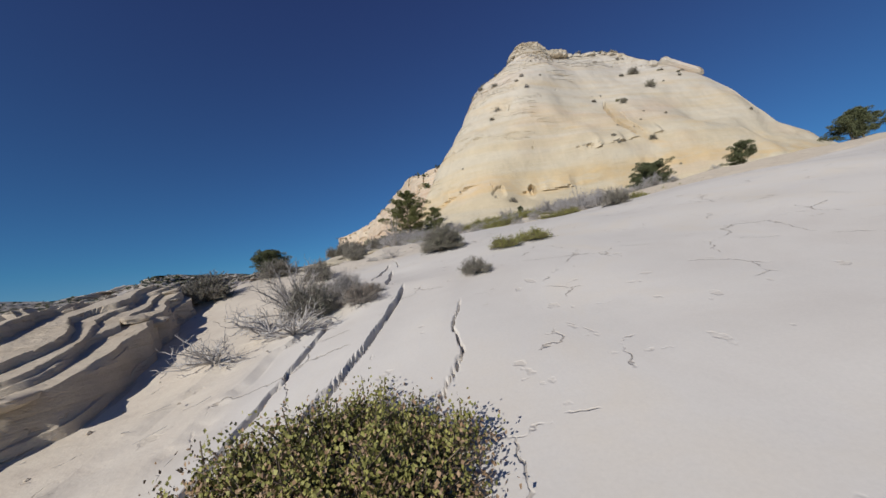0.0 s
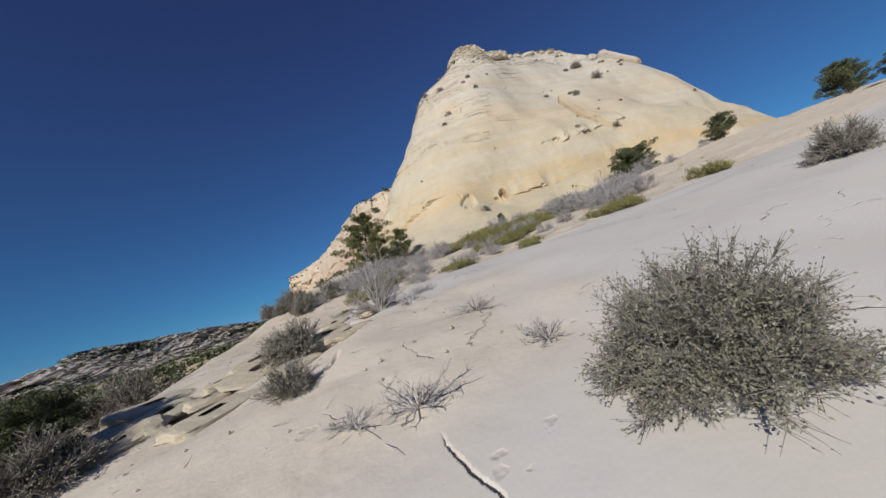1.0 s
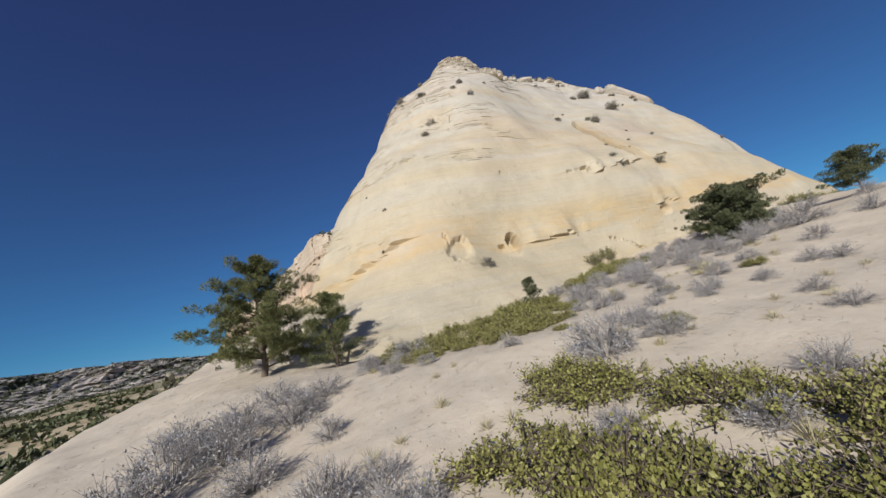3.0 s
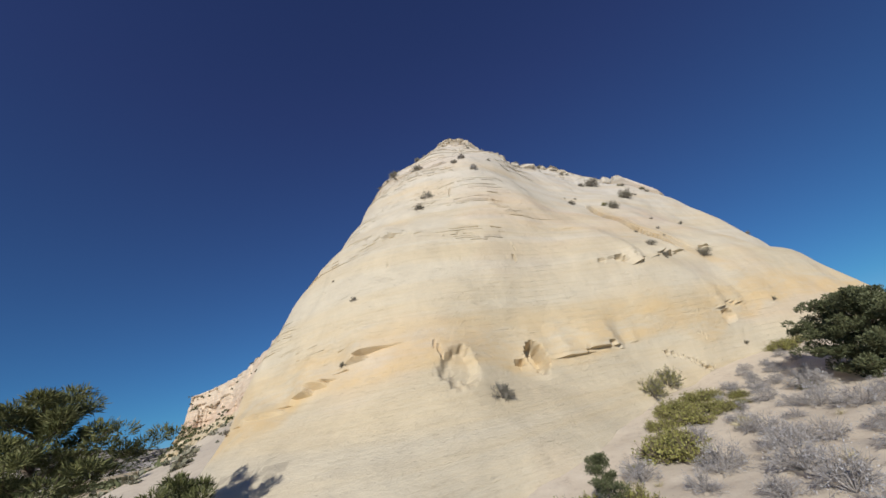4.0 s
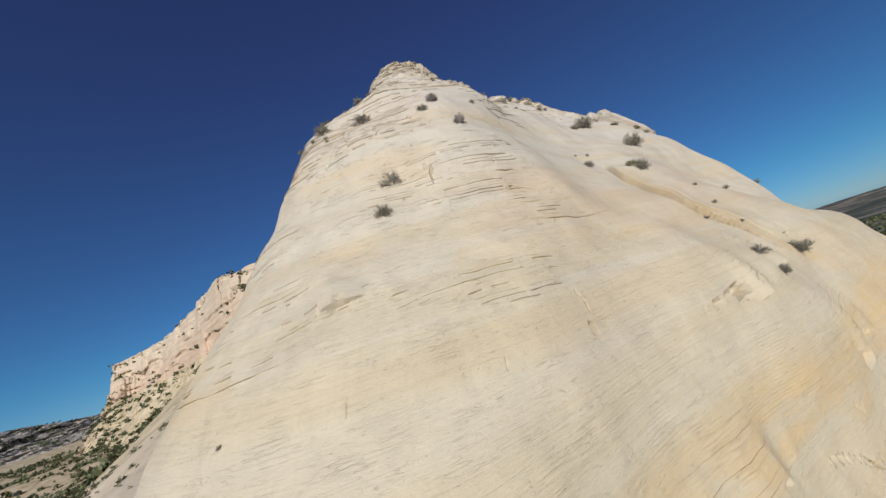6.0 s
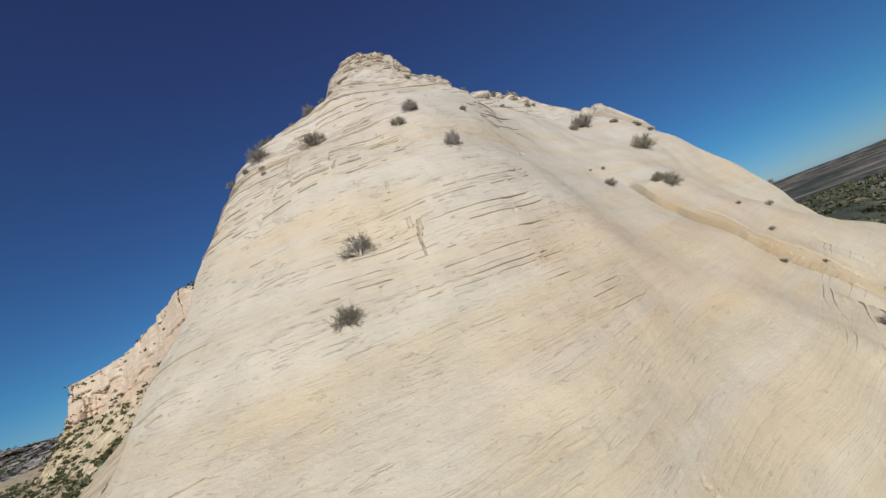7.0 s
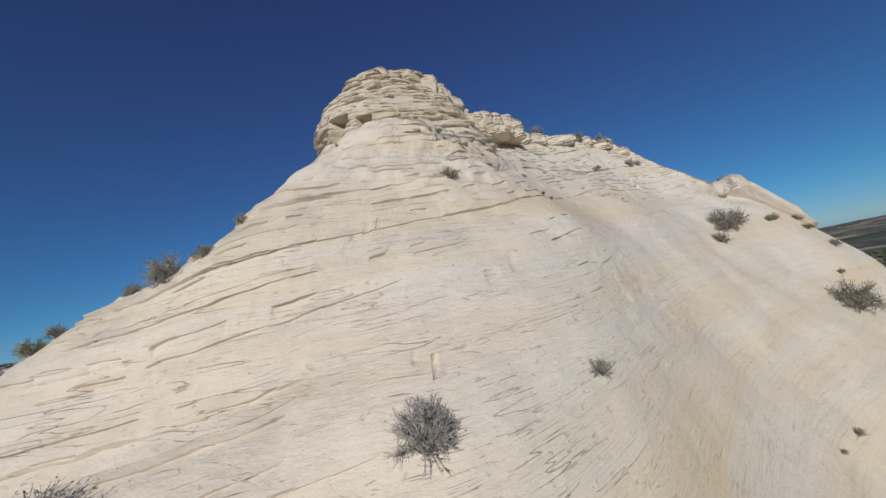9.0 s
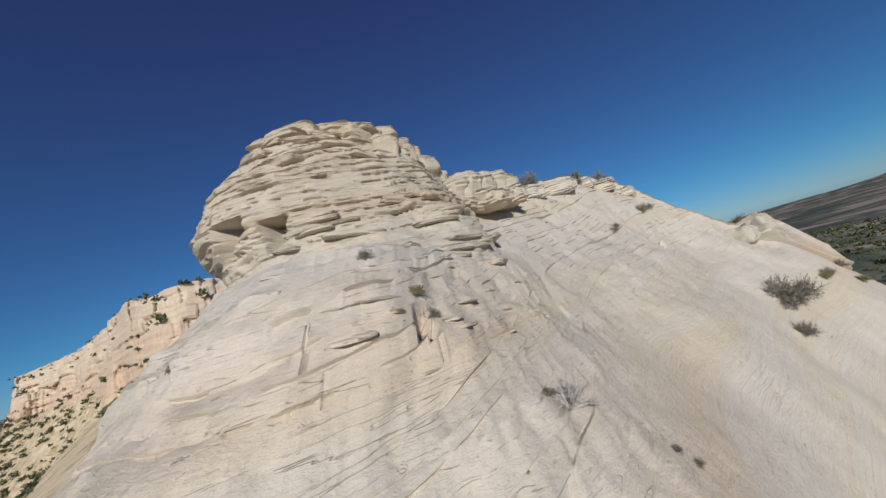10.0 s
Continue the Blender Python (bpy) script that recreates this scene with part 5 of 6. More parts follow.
def leaf_mat_shrub(seed, label, leaf_mat, leaf_n=2600, height=0.42, leaf=0.045, wide=0.42, name="leafy_shrub", second=None):
    """A low evergreen shrub, a dense skin of oval leaves on short stems, one metre across."""
    rng = np.random.default_rng(seed)
    thing = tagged(new(name), label, "shrub")
    p = stems(rng, 60, 0.47, height * 0.92, 4, 0.8)
    bump = 1 + 0.22 * fuzz(p[..., 0] * 3.3, p[..., 1] * 3.3, p[..., 2] * 3, seed)
    p = p * bump[..., None]
    q = side_twigs(rng, p, 420, 0.13, 2, 0.6, (0, 0, 0))
    part("woody_frame", mesh_of("woody_frame", *joined(tubes(p, 0.011, 0.004), tubes(q, 0.004, 0.002)), BARK), thing)
    w = rng.integers(0, len(q), leaf_n)
    t = rng.uniform(0.1, 1.0, (leaf_n, 1))
    at = q[w, 0] * (1 - t) + q[w, -1] * t + rng.normal(size=(leaf_n, 3)) * 0.022
    at[:, 2] = np.maximum(at[:, 2], 0.01)
    way = rng.normal(size=(leaf_n, 3)) + np.array([0, 0, 0.7])
    part("foliage", mesh_of("foliage", *blades(at, way, leaf, leaf * wide, rng, 0.15), leaf_mat, False), thing)
    if second:
        m = leaf_n // 2
        more = at[rng.integers(0, leaf_n, m)] * (1.06, 1.06, 0.8) + rng.normal(size=(m, 3)) * 0.03
        more[:, 2] = np.maximum(more[:, 2], 0.005)
        part("dry_foliage", mesh_of("dry_foliage", *blades(more, rng.normal(size=(m, 3)), leaf, leaf * wide, rng, 0.3), second, False), thing, "dry russet leaves")
    return thing


def dead_brush(seed, label, n=26, twigs=150, flat=0.35, name="dead_shrub", material=None):
    """Bare weathered branches that sprawl over the ground, one metre across."""
    rng = np.random.default_rng(seed)
    thing = tagged(new(name), label, "dead shrub")
    p = stems(rng, n, 0.5, flat, 7, 0.7, 0.2, 0.35)
    q = side_twigs(rng, p, twigs, 0.17, 4, 0.6)
    q[..., 2] = np.maximum(q[..., 2], 0.004)
    part("branch_frame", mesh_of("branch_frame", *tubes(p, 0.016, 0.004, 4), material or SILVER), thing)
    part("twig_crown", mesh_of("twig_crown", *tubes(q, 0.005, 0.0015), material or SILVER), thing)
    return thing


def crown_sprays(rng, centres, sizes, per, length, width, flat=0.6):
    """Needle sprays gathered in clumps."""
    n = len(centres) * per
    c = np.repeat(centres, per, 0)
    s = np.repeat(np.asarray(sizes), per)[:, None]
    d = rng.normal(size=(n, 3))
    d /= np.linalg.norm(d, axis=-1, keepdims=True)
    r = rng.uniform(0.25, 1.0, (n, 1)) ** 0.6
    off = d * r * s * np.array([1, 1, flat])
    way = d * np.array([1, 1, 0.6]) + np.array([0, 0, 0.55]) + rng.normal(size=(n, 3)) * 0.35
    return blades(c + off, way, length, width, rng, 0.1)


def conifer(seed, name, label, height, spread_, levels, needle, trunk_r, bare=0.15, layered=True, clump=0.09, per=110, spray=0.030, material=None):
    """A tree with a tapered trunk, limbs in uneven tiers, and clumps of sprays at their ends. Sizes are in metres."""
    rng = np.random.default_rng(seed)
    tree = tagged(new(name), label, "tree")
    k = 9
    s = np.linspace(0, 1, k)
    axis = np.stack([0.05 * height * fuzz(s * 2.2, 1.0, 0, seed), 0.05 * height * fuzz(s * 2.2, 7.0, 0, seed), s * height * 0.97], -1)
    axis[0, :2] = 0
    part("trunk", mesh_of("trunk", *tubes(axis[None], trunk_r, trunk_r * 0.12, 10), BARK), tree)
    limbs, ends, sizes = [], [], []
    for n in range(levels):
        t = bare + (1 - bare) * (n + rng.uniform(0, 0.8)) / levels
        at = np.array([np.interp(t, s, axis[:, c]) for c in range(3)])
        if layered:
            reach = spread_ * 0.5 * (1.0 - 0.75 * max(0.0, (t - 0.35) / 0.65)) * rng.uniform(0.65, 1.1)
        else:
            reach = spread_ * 0.5 * math.sqrt(max(0.05, 1 - (2 * t - 0.85) ** 2)) * rng.uniform(0.7, 1.1)
        a = n * 2.4 + rng.uniform(-0.5, 0.5)
        rise = rng.uniform(0.05, 0.30) + 0.35 * t
        way = np.array([math.cos(a), math.sin(a), rise])
        q = np.linspace(0, 1, 6)[:, None]
        path = at + way * reach * q + np.array([0, 0, 0.10 * reach]) * q * q + np.cumsum(rng.normal(size=(6, 3)) * 0.03 * reach, 0) * q
        limbs.append(path)
        for f in np.linspace(0.40, 1.0, max(3, int(reach / (clump * height) * 0.9))):
            c = np.array([np.interp(f, q[:, 0], path[:, j]) for j in range(3)])
            for _ in range(2):
                ends.append(c + rng.normal(size=3) * np.array([0.10, 0.10, 0.035]) * reach * (0.4 + f))
                sizes.append(clump * height * rng.uniform(0.6, 1.1))
    for f in (0.93, 0.98):
        ends.append(np.array([np.interp(f, s, axis[:, c]) for c in range(3)]))
        sizes.append(clump * height * 0.8)
    part("bough_frame", mesh_of("bough_frame", *tubes(np.array(limbs), trunk_r * 0.30, trunk_r * 0.05, 5), BARK), tree)
    part("crown", mesh_of("crown", *crown_sprays(rng, np.array(ends), sizes, per, needle, spray, 0.55), material or NEEDLE, False), tree)
    return tree


def spiky_tuft(seed, label, n, length, width, material, name):
    rng = np.random.default_rng(seed)
    tuft = tagged(new(name), label, "grass" if name == "grass_tuft" else "yucca")
    a, e = rng.uniform(0, 2 * np.pi, n), rng.uniform(0.15, 1.45, n)
    way = np.stack([np.cos(a) * np.cos(e), np.sin(a) * np.cos(e), np.sin(e)], -1)
    at = way * np.array([1, 1, 0]) * 0.05 * rng.uniform(0, 1, (n, 1))
    part("leaf_rosette", mesh_of("leaf_rosette", *blades(at, way, length, width, rng, -0.12), material, False), tuft)
    return tuft


def placed(kind, spots, group=""):
    """Sets one plant of a kind at each spot: x, y, z of the root, then its width, its height to width, and a turn in degrees."""
    count = {}
    for k, (x, y, z, wide, tall, turn) in enumerate(spots):
        proto = kind[k % len(kind)]
        m = Matrix.Translation((x, y, z - 0.02 * wide)) @ pose(0, 0, 0, 0, 0, turn) @ Matrix.Diagonal((wide, wide, wide * tall, 1))
        if proto not in count:
            proto.matrix_basis = m
            count[proto] = 1
        else:
            keep = proto.scale.copy()
            proto.scale = (1, 1, 1)
            copy_thing(proto, m)
            proto.scale = keep
        if group:
            proto["group"] = group


def on_ground(rows, seed, tall=1.0):
    """Rows of x, y, width become spots that stand on the ground."""
    rng = random.Random(seed)
    return [(x, y, float(ground_z(x, y)), w, tall * rng.uniform(0.85, 1.2), rng.uniform(0, 360)) for x, y, w in rows]


from mathutils.bvhtree import BVHTree

_face = bpy.data.objects["butte"].data
_co = np.empty(len(_face.vertices) * 3)
_face.vertices.foreach_get("co", _co)
_quads = np.empty(len(_face.polygons) * 4, np.int32)
_face.loops.foreach_get("vertex_index", _quads)
FACE = BVHTree.FromPolygons(_co.reshape(-1, 3).tolist(), _quads.reshape(-1, 4).tolist())


def on_rock(rows, seed, tall=1.0):
    """Rows of x, y, z, width become spots at the nearest place of the butte's face."""
    rng = random.Random(seed)
    out = []
    for x, y, z, w in rows:
        p = FACE.find_nearest(Vector((x, y, z)))[0]
        out.append((p.x, p.y + 0.05 * w, p.z, w, tall * rng.uniform(0.85, 1.15), rng.uniform(0, 360)))
    return out


def build_ledges():
    """Thin weathered plates that stand out of the upper slope along the beds."""
    rng = random.Random(83)
    done = 0
    while done < 45:
        x, z = rng.uniform(27.2, 37.0), rng.uniform(51.8, 54.8)
        p, nrm, _, _ = FACE.ray_cast(Vector((x, 40.0, z)), Vector((0, 1, 0)))
        if p is None or p.y > 92 or abs(nrm.y) < 0.4 or fuzz(x / 3, z / 2, 0, 84) < -0.15 or (x > 29.5 and z < 52):
            continue
        done += 1
        nrm = nrm if nrm.y < 0 else -nrm
        w, deep, thick = rng.uniform(0.3, 1.1), rng.uniform(0.5, 0.9), rng.uniform(0.04, 0.10)
        ledge = tagged(new("rock_ledge"), "thin weathered sandstone plate standing out of the upper slope", "rock slab", "plates on the upper slope")
        ledge.location = p - nrm * (0.47 * deep * math.hypot(nrm.x, nrm.y))
        v, f = lump(rng.randint(1, 9999), (w, deep, thick), 2, 0.05, 0.12, 5.0, 44, 14, 0.0, 0.24)
        turn = math.degrees(math.atan2(nrm.y, nrm.x)) + 90 + rng.uniform(-14, 14)
        part("plate", mesh_of("plate", moved(v, pose(0, 0, 0, rng.uniform(-4, 8), 5 + rng.uniform(-5, 5), turn)), f, ROCK, True, 34), ledge)


build_ledges()

# shrubs beside the slab
round_bush = twiggy_shrub(101, "large rounded grey-green shrub of fine twigs on the slab", twig_mat=DUSK, leaf_mat=DUSTY, stem_n=260, twig_n=13000, leaf_n=30000, height=0.66, leaf=0.015, fine=0.0015, reach=0.10)
placed([round_bush], on_ground([(0.42, 11.45, 1.64)], 1))
manzanita = leaf_mat_shrub(102, "low olive-green leafy shrub with russet dry edge on the slab", OLIVE, 19000, 0.16, 0.0135, 0.42, second=RUSSET)
placed([manzanita], on_ground([(-0.88, 2.99, 2.42)], 2))
edge_litter = leaf_mat_shrub(103, "dry russet leafy low shrub at the slab's edge", RUSSET, 7000, 0.10, 0.016, 0.42)
placed([edge_litter], on_ground([(-1.39, 2.36, 1.80), (-0.27, 2.43, 1.24), (-1.78, 3.01, 1.34), (-0.79, 2.26, 1.58)], 3))

MATS = [leaf_mat_shrub(110 + k, "spreading low olive-green shrub on pale sand", OLIVE, 3200, 0.22, 0.026, 0.38) for k in range(3)]
placed(MATS, on_ground([
    (1.24, 24.16, 1.12), (4.9, 24.0, 1.25), (-2.10, 30.34, 1.80), (-2.84, 29.22, 1.73), (-1.33, 28.01, 1.38), (-1.94, 27.72, 1.53), (7.34, 37.78, 3.01), (8.42, 35.54, 2.91), (9.23, 33.64, 2.58), (10.53, 32.70, 2.23), (4.81, 27.81, 1.31),
    (2.1, 9.8, 1.1), (3.0, 10.2, 1.2), (8.4, 24.0, 1.7), (9.5, 23.4, 1.7), (5.22, 27.25, 2.23), (14.3, 23.6, 2.2), (9.79, 24.23, 2.02), (1.41, 22.71, 1.25), (3.97, 22.11, 1.01), (6.21, 27.74, 1.83), (3.90, 28.35, 1.44), (7.02, 28.07, 1.42),
    (-2.70, 27.07, 1.57), (-3.46, 25.26, 1.01), (-1.24, 29.49, 1.76), (-2.01, 27.95, 1.14), (7.08, 38.53, 2.40), (5.24, 33.13, 2.42), (7.30, 31.13, 2.19), (4.53, 30.67, 1.29), (3.61, 34.89, 1.90), (9.20, 32.95, 1.80), (9.30, 29.92, 1.25),
    (-3.38, 30.33, 1.24), (-3.13, 28.06, 1.55), (-2.41, 31.4, 1.43), (-2.41, 34.15, 1.41), (-0.98, 33.68, 1.79), (-7.22, 32.41, 1.09), (4.79, 36.68, 3), (5.56, 34.97, 3), (6.47, 33.58, 2.73), (7.76, 32.34, 2.98), (8.87, 32.12, 3), (9.72, 31.85, 1.92), (5.31, 31.28, 1.31), (5.22, 28.55, 1.15), (11.01, 31.27, 1.46), (12.65, 31.64, 2),
], 4), "olive shrubs on the slope")
MORE_MATS = [leaf_mat_shrub(120 + k, "spreading olive-green shrub among grey brush", OLIVE, 2700, 0.28, 0.030, 0.38) for k in range(3)]
placed(MORE_MATS, on_ground([
    (10.92, 48.20, 2.83), (8.94, 48.28, 2.46), (9.61, 44.19, 2.45), (9.84, 42.31, 0.89), (5.12, 46.40, 1.86), (19.11, 52.97, 3.27), (12.02, 39.51, 0.85), (6.85, 47.64, 2.17), (12.64, 46.87, 1.94), (6.29, 50.12, 2.38), (7.72, 45.68, 1.74), (11.07, 45.61, 1.54),
    (24.6, 57.0, 2.6), (28.2, 57.6, 2.4), (26.0, 56.6, 1.6), (22.23, 56.19, 1.73), (27.54, 55.21, 1.21), (46.0, 58.6, 3.0), (57.0, 58.5, 4.2), (66.0, 60.0, 4.5), (41.6, 59.9, 2.8), (43.4, 60.0, 2.4), (15.21, 42.28, 1.10), (3.39, 49.22, 1.67),
    (4.63, 52.15, 1.96), (6.13, 51.68, 2.11), (7.19, 49.42, 2.33), (9.76, 49.17, 2.46), (11.58, 50.36, 2.52), (9.24, 46.55, 2.17), (11.52, 47.02, 2.14), (6.23, 49.13, 2.09), (13.77, 49.54, 2.16), (3.81, 50.96, 1.72), (8.13, 52.12, 2.06), (10.11, 51.38, 2.35), (12.68, 52.35, 2.32), (13.98, 52.46, 1.87), (5.53, 46.23, 1.40), (6.93, 45.73, 1.45), (8.01, 44.54, 1.44), (4.35, 47.71, 1.40), (12.87, 45.99, 1.58), (10.22, 46.57, 1.71), (11.88, 39.12, 1.08), (19.44, 41.36, 1.16),
    (5.0, 53.2, 2.3), (6.9, 53.0, 2.6), (8.9, 52.9, 2.5), (12.0, 48.9, 2.6), (13.1, 51.0, 2.6), (11.2, 44.25, 1.5), (10.4, 44.0, 1.7), (8.6, 45.2, 1.8), (9.2, 43.5, 1.6), (20.6, 54.2, 2.4), (23.6, 55.4, 2.6), (25.8, 55.2, 2.3), (25.0, 57.4, 2.4), (27.2, 57.6, 2.6), (24.2, 56.6, 2.0), (28.8, 56.2, 1.6), (31.0, 53.6, 1.3), (14.9, 51.2, 1.8),
], 5), "olive shrubs below the butte")

GREYS = [twiggy_shrub(130 + k, "grey sagebrush shrub with bare lower twigs on sand", leaf_mat=SAGE, stem_n=44, twig_n=700, leaf_n=950, height=0.50, leaf=0.026, fine=0.0028) for k in range(3)]
placed(GREYS, on_ground([
    (1.65, 24.62, 1.00), (4.19, 27.72, 1.45), (-2.44, 29.66, 1.24), (-1.57, 29.02, 1.16), (11.08, 31.45, 2.81), (12.19, 31.35, 2.67), (11.93, 30.49, 2.57),
    (10.68, 26.57, 2.01), (12.54, 27.93, 1.99), (13.75, 27.99, 2.24), (14.79, 28.37, 2.16), (8.04, 26.31, 1.29), (6.60, 25.89, 1.21), (-0.42, 25.52, 0.97), (-0.18, 22.95, 0.80), (-1.64, 25.81, 1.34), (-2.21, 30.79, 1.46), (-3.23, 29.44, 1.58), (-3.81, 31.98, 1.81), (-0.18, 31.59, 1.31), (0.96, 32.97, 1.37), (2.68, 36.63, 1.55), (3.59, 45.31, 1.28), (2.85, 46.88, 1.59), (5.03, 44.91, 1.00), (14.75, 47.47, 1.39), (17.22, 47.81, 1.47), (12.57, 44.67, 1.09), (14.08, 43.98, 1.12), (21.14, 45.25, 1.36), (23.75, 47.69, 1.61), (28.91, 49.48, 1.67), (11.17, 41.10, 0.87), (14.49, 39.94, 0.85), (6.41, 35.96, 1.18), (8.10, 34.47, 1.38), (9.46, 33.06, 1.26), (11.15, 32.00, 1.53), (-1.12, 28.41, 1.06), (-2.70, 27.88, 1.15), (2.27, 24.75, 0.93), (3.35, 24.67, 1.06),
    (14.60, 30.82, 3.00), (16.53, 32.27, 2.79), (13.21, 30.30, 2.35), (29.52, 44.59, 3.40), (0.48, 27.27, 1.20), (0.58, 28.88, 1.06), (-3.00, 36.17, 2.35), (-1.12, 33.85, 1.53), (-4.26, 35.09, 1.92), (-1.78, 37.56, 2.06), (11.69, 29.19, 2.00), (12.72, 29.93, 1.82),
    (4.87, 47.72, 2.35), (2.82, 48.69, 1.43), (17.20, 45.22, 1.88), (14.07, 46.16, 2.16), (18.37, 46.77, 1.96), (11.34, 39.98, 1.29), (21.42, 42.85, 1.23), (12.79, 43.36, 1.31),
    (11.23, 39.94, 1.5), (14.62, 41.8, 1.1), (22.1, 46.7, 1.9), (25.15, 46.9, 2.2), (15.46, 40.6, 1.4), (25.7, 45.4, 2.1), (30.75, 53.35, 2.6), (17.9, 41.9, 1.3), (19.4, 48.4, 2.0), (21.4, 49.9, 2.0), (26.6, 49.6, 2.2), (20.2, 44.2, 1.6), (16.1, 43.4, 1.2), (18.8, 50.6, 2.0), (23.4, 51.8, 2.0), (16.6, 52.4, 1.8), (28.6, 46.6, 2.2), (19.3, 43.0, 1.2), (17.0, 39.6, 1.1), (13.2, 41.0, 0.9),
    (-0.97, 30.31, 1.3), (-5.01, 36.88, 2), (-3.91, 37.08, 2.2), (-2.94, 42.21, 2.6), (-1.65, 42.52, 2.5), (-0.22, 44.23, 2.6), (-3.79, 39.5, 2.4), (-5.49, 33.38, 1.2), (-5.59, 31.41, 1.1), (0.4, 29.8, 1.4), (1.24, 37.9, 1.8), (8.97, 39.07, 2.4), (11.02, 38.7, 1.7), (2.63, 34.09, 2.2), (4.42, 32.5, 1.4), (5.49, 28.87, 1.2), (6.31, 28.51, 1.3), (7.31, 28.87, 1.1), (-4.3, 38.4, 2.2), (-3.2, 40.6, 2.4), (-2.2, 38.9, 2), (-0.6, 40.4, 2), (-1.9, 44.6, 2.4), (0.9, 46, 2), (-1, 46.6, 2.2), (-3.4, 44.2, 2.4),
], 6), "grey sagebrush on the slope")
MORE_GREYS = [twiggy_shrub(140 + k, "low grey brush with dry twigs", leaf_mat=SAGE, stem_n=40, twig_n=600, leaf_n=600, height=0.45, leaf=0.026, fine=0.0028) for k in range(2)]
placed(MORE_GREYS, on_ground([
    (34.1, 58.6, 1.3), (30.1, 57.5, 1.2), (32.4, 57.3, 1.2), (28.5, 58.3, 1.0), (36.0, 58.2, 1.4), (33.0, 58.2, 1.0), (31.4, 56.6, 1.2), (35.0, 57.2, 1.2), (37.2, 57.0, 1.5), (38.6, 58.6, 1.3), (29.4, 56.8, 0.9), (22.32, 48.90, 1.66), (23.67, 45.23, 1.81), (27.26, 51.48, 2.04), (16.67, 49.78, 1.48), (20.32, 39.82, 1.30), (24.17, 41.39, 1.59), (27.56, 45.48, 1.67), (30.34, 41.72, 1.86), (31.0, 46.0, 1.6), (21.32, 53.34, 1.63), (33.5, 55.0, 1.6), (30.5, 56.0, 1.3),
    (36.0, 49.0, 2.0), (38.5, 45.0, 2.0), (7.50, 41.99, 0.98), (15.65, 37.51, 1.12), (20.85, 39.24, 1.48), (14.05, 36.00, 1.11), (10.27, 34.75, 1.25), (2.27, 37.84, 1.34), (-1.00, 38.86, 1.64), (1.23, 41.49, 1.40), (-3.31, 40.43, 1.94), (0.41, 44.80, 1.59),
    (24.6, 53.6, 1.5), (26.2, 54.4, 1.2), (28.0, 54.2, 1.7), (29.6, 55.2, 1.4), (31.4, 55.4, 1.8), (27.2, 52.6, 1.4), (25.4, 51.6, 1.2), (29.0, 52.2, 1.6), (32.6, 54.0, 1.4), (30.2, 57.0, 1.3), (33.8, 56.6, 1.6), (27.0, 56.0, 1.1), (23.0, 50.2, 1.2), (34.8, 53.0, 1.5),
], 7), "low grey brush on the slope")

DARK = [twiggy_shrub(150 + k, "dense dull-green rounded shrub on bare rock", twig_mat=DUSK, leaf_mat=DUSTY, stem_n=80, twig_n=2200, leaf_n=3400, height=0.58, leaf=0.028, fine=0.0045) for k in range(2)]
placed(DARK, on_ground([(-3.5, 16.8, 1.35), (-3.0, 14.5, 0.8), (0.90, 7.60, 0.75), (-6.41, 30.62, 1.47), (8.3, 15.2, 1.3), (-5.38, 34.39, 1.89), (-7.27, 34.14, 1.33), (-8.30, 36.69, 2.67), (-6.4, 14.9, 1.6), (-3.53, 11.21, 1.10), (-7.4, 12.0, 1.7), (-8.2, 19.4, 2.0), (-11.0, 14.7, 1.9), (-2.5, 7.4, 1.1),
    (-6.43, 33.92, 1.36), (-4.84, 33.41, 1.62), (-8.54, 35.02, 1.53), (-8.29, 33.43, 1.34), (-9.3, 34.2, 1.5)], 8), "dark shrubs on rock")

DEADS = [dead_brush(160 + k, "bleached sprawling dead brush on sand") for k in range(3)]
placed(DEADS, on_ground([(-1.45, 12.85, 0.9), (-2.05, 12.95, 0.65), (-0.25, 14.9, 0.85), (0.05, 13.1, 0.65), (-0.6, 18.6, 0.8), (-3.05, 20.41, 0.74), (-1.6, 19.2, 0.6), (3.06, 25.95, 1.32), (3.97, 25.53, 1.07), (5.35, 28.34, 1.02), (-3.3, 7.2, 1.9), (-2.6, 6.6, 1.5), (-3.9, 6.4, 1.5), (-1.1, 17.2, 0.9)], 9), "dead brush on the slab")
BROWN = [twiggy_shrub(190 + k, "sprawling grey-brown brush of dry twigs on the slab", twig_mat=DUSK if k else TWIG, leaf_mat=RUSSET if k else DUSK, stem_n=60, twig_n=1100, leaf_n=700, height=0.42, leaf=0.020, fine=0.0032, name="dry_shrub") for k in range(2)]
placed(BROWN, on_ground([(-1.9, 7.8, 1.25), (-1.5, 7.3, 0.95), (-2.5, 8.3, 1.15), (-2.1, 8.8, 0.8), (-3.2, 8.7, 1.0), (-1.35, 7.85, 0.6)], 20), "dry brush on the slab")
TALLS = [dead_brush(170 + k, "tall bare grey shrub with a brown base", 34, 420, 1.0, "bare_shrub", TWIG) for k in range(2)]
placed(TALLS, on_ground([(-1.75, 17.9, 1.5), (-2.9, 7.6, 1.5), (12.58, 28.79, 1.84)], 10), "bare shrubs")


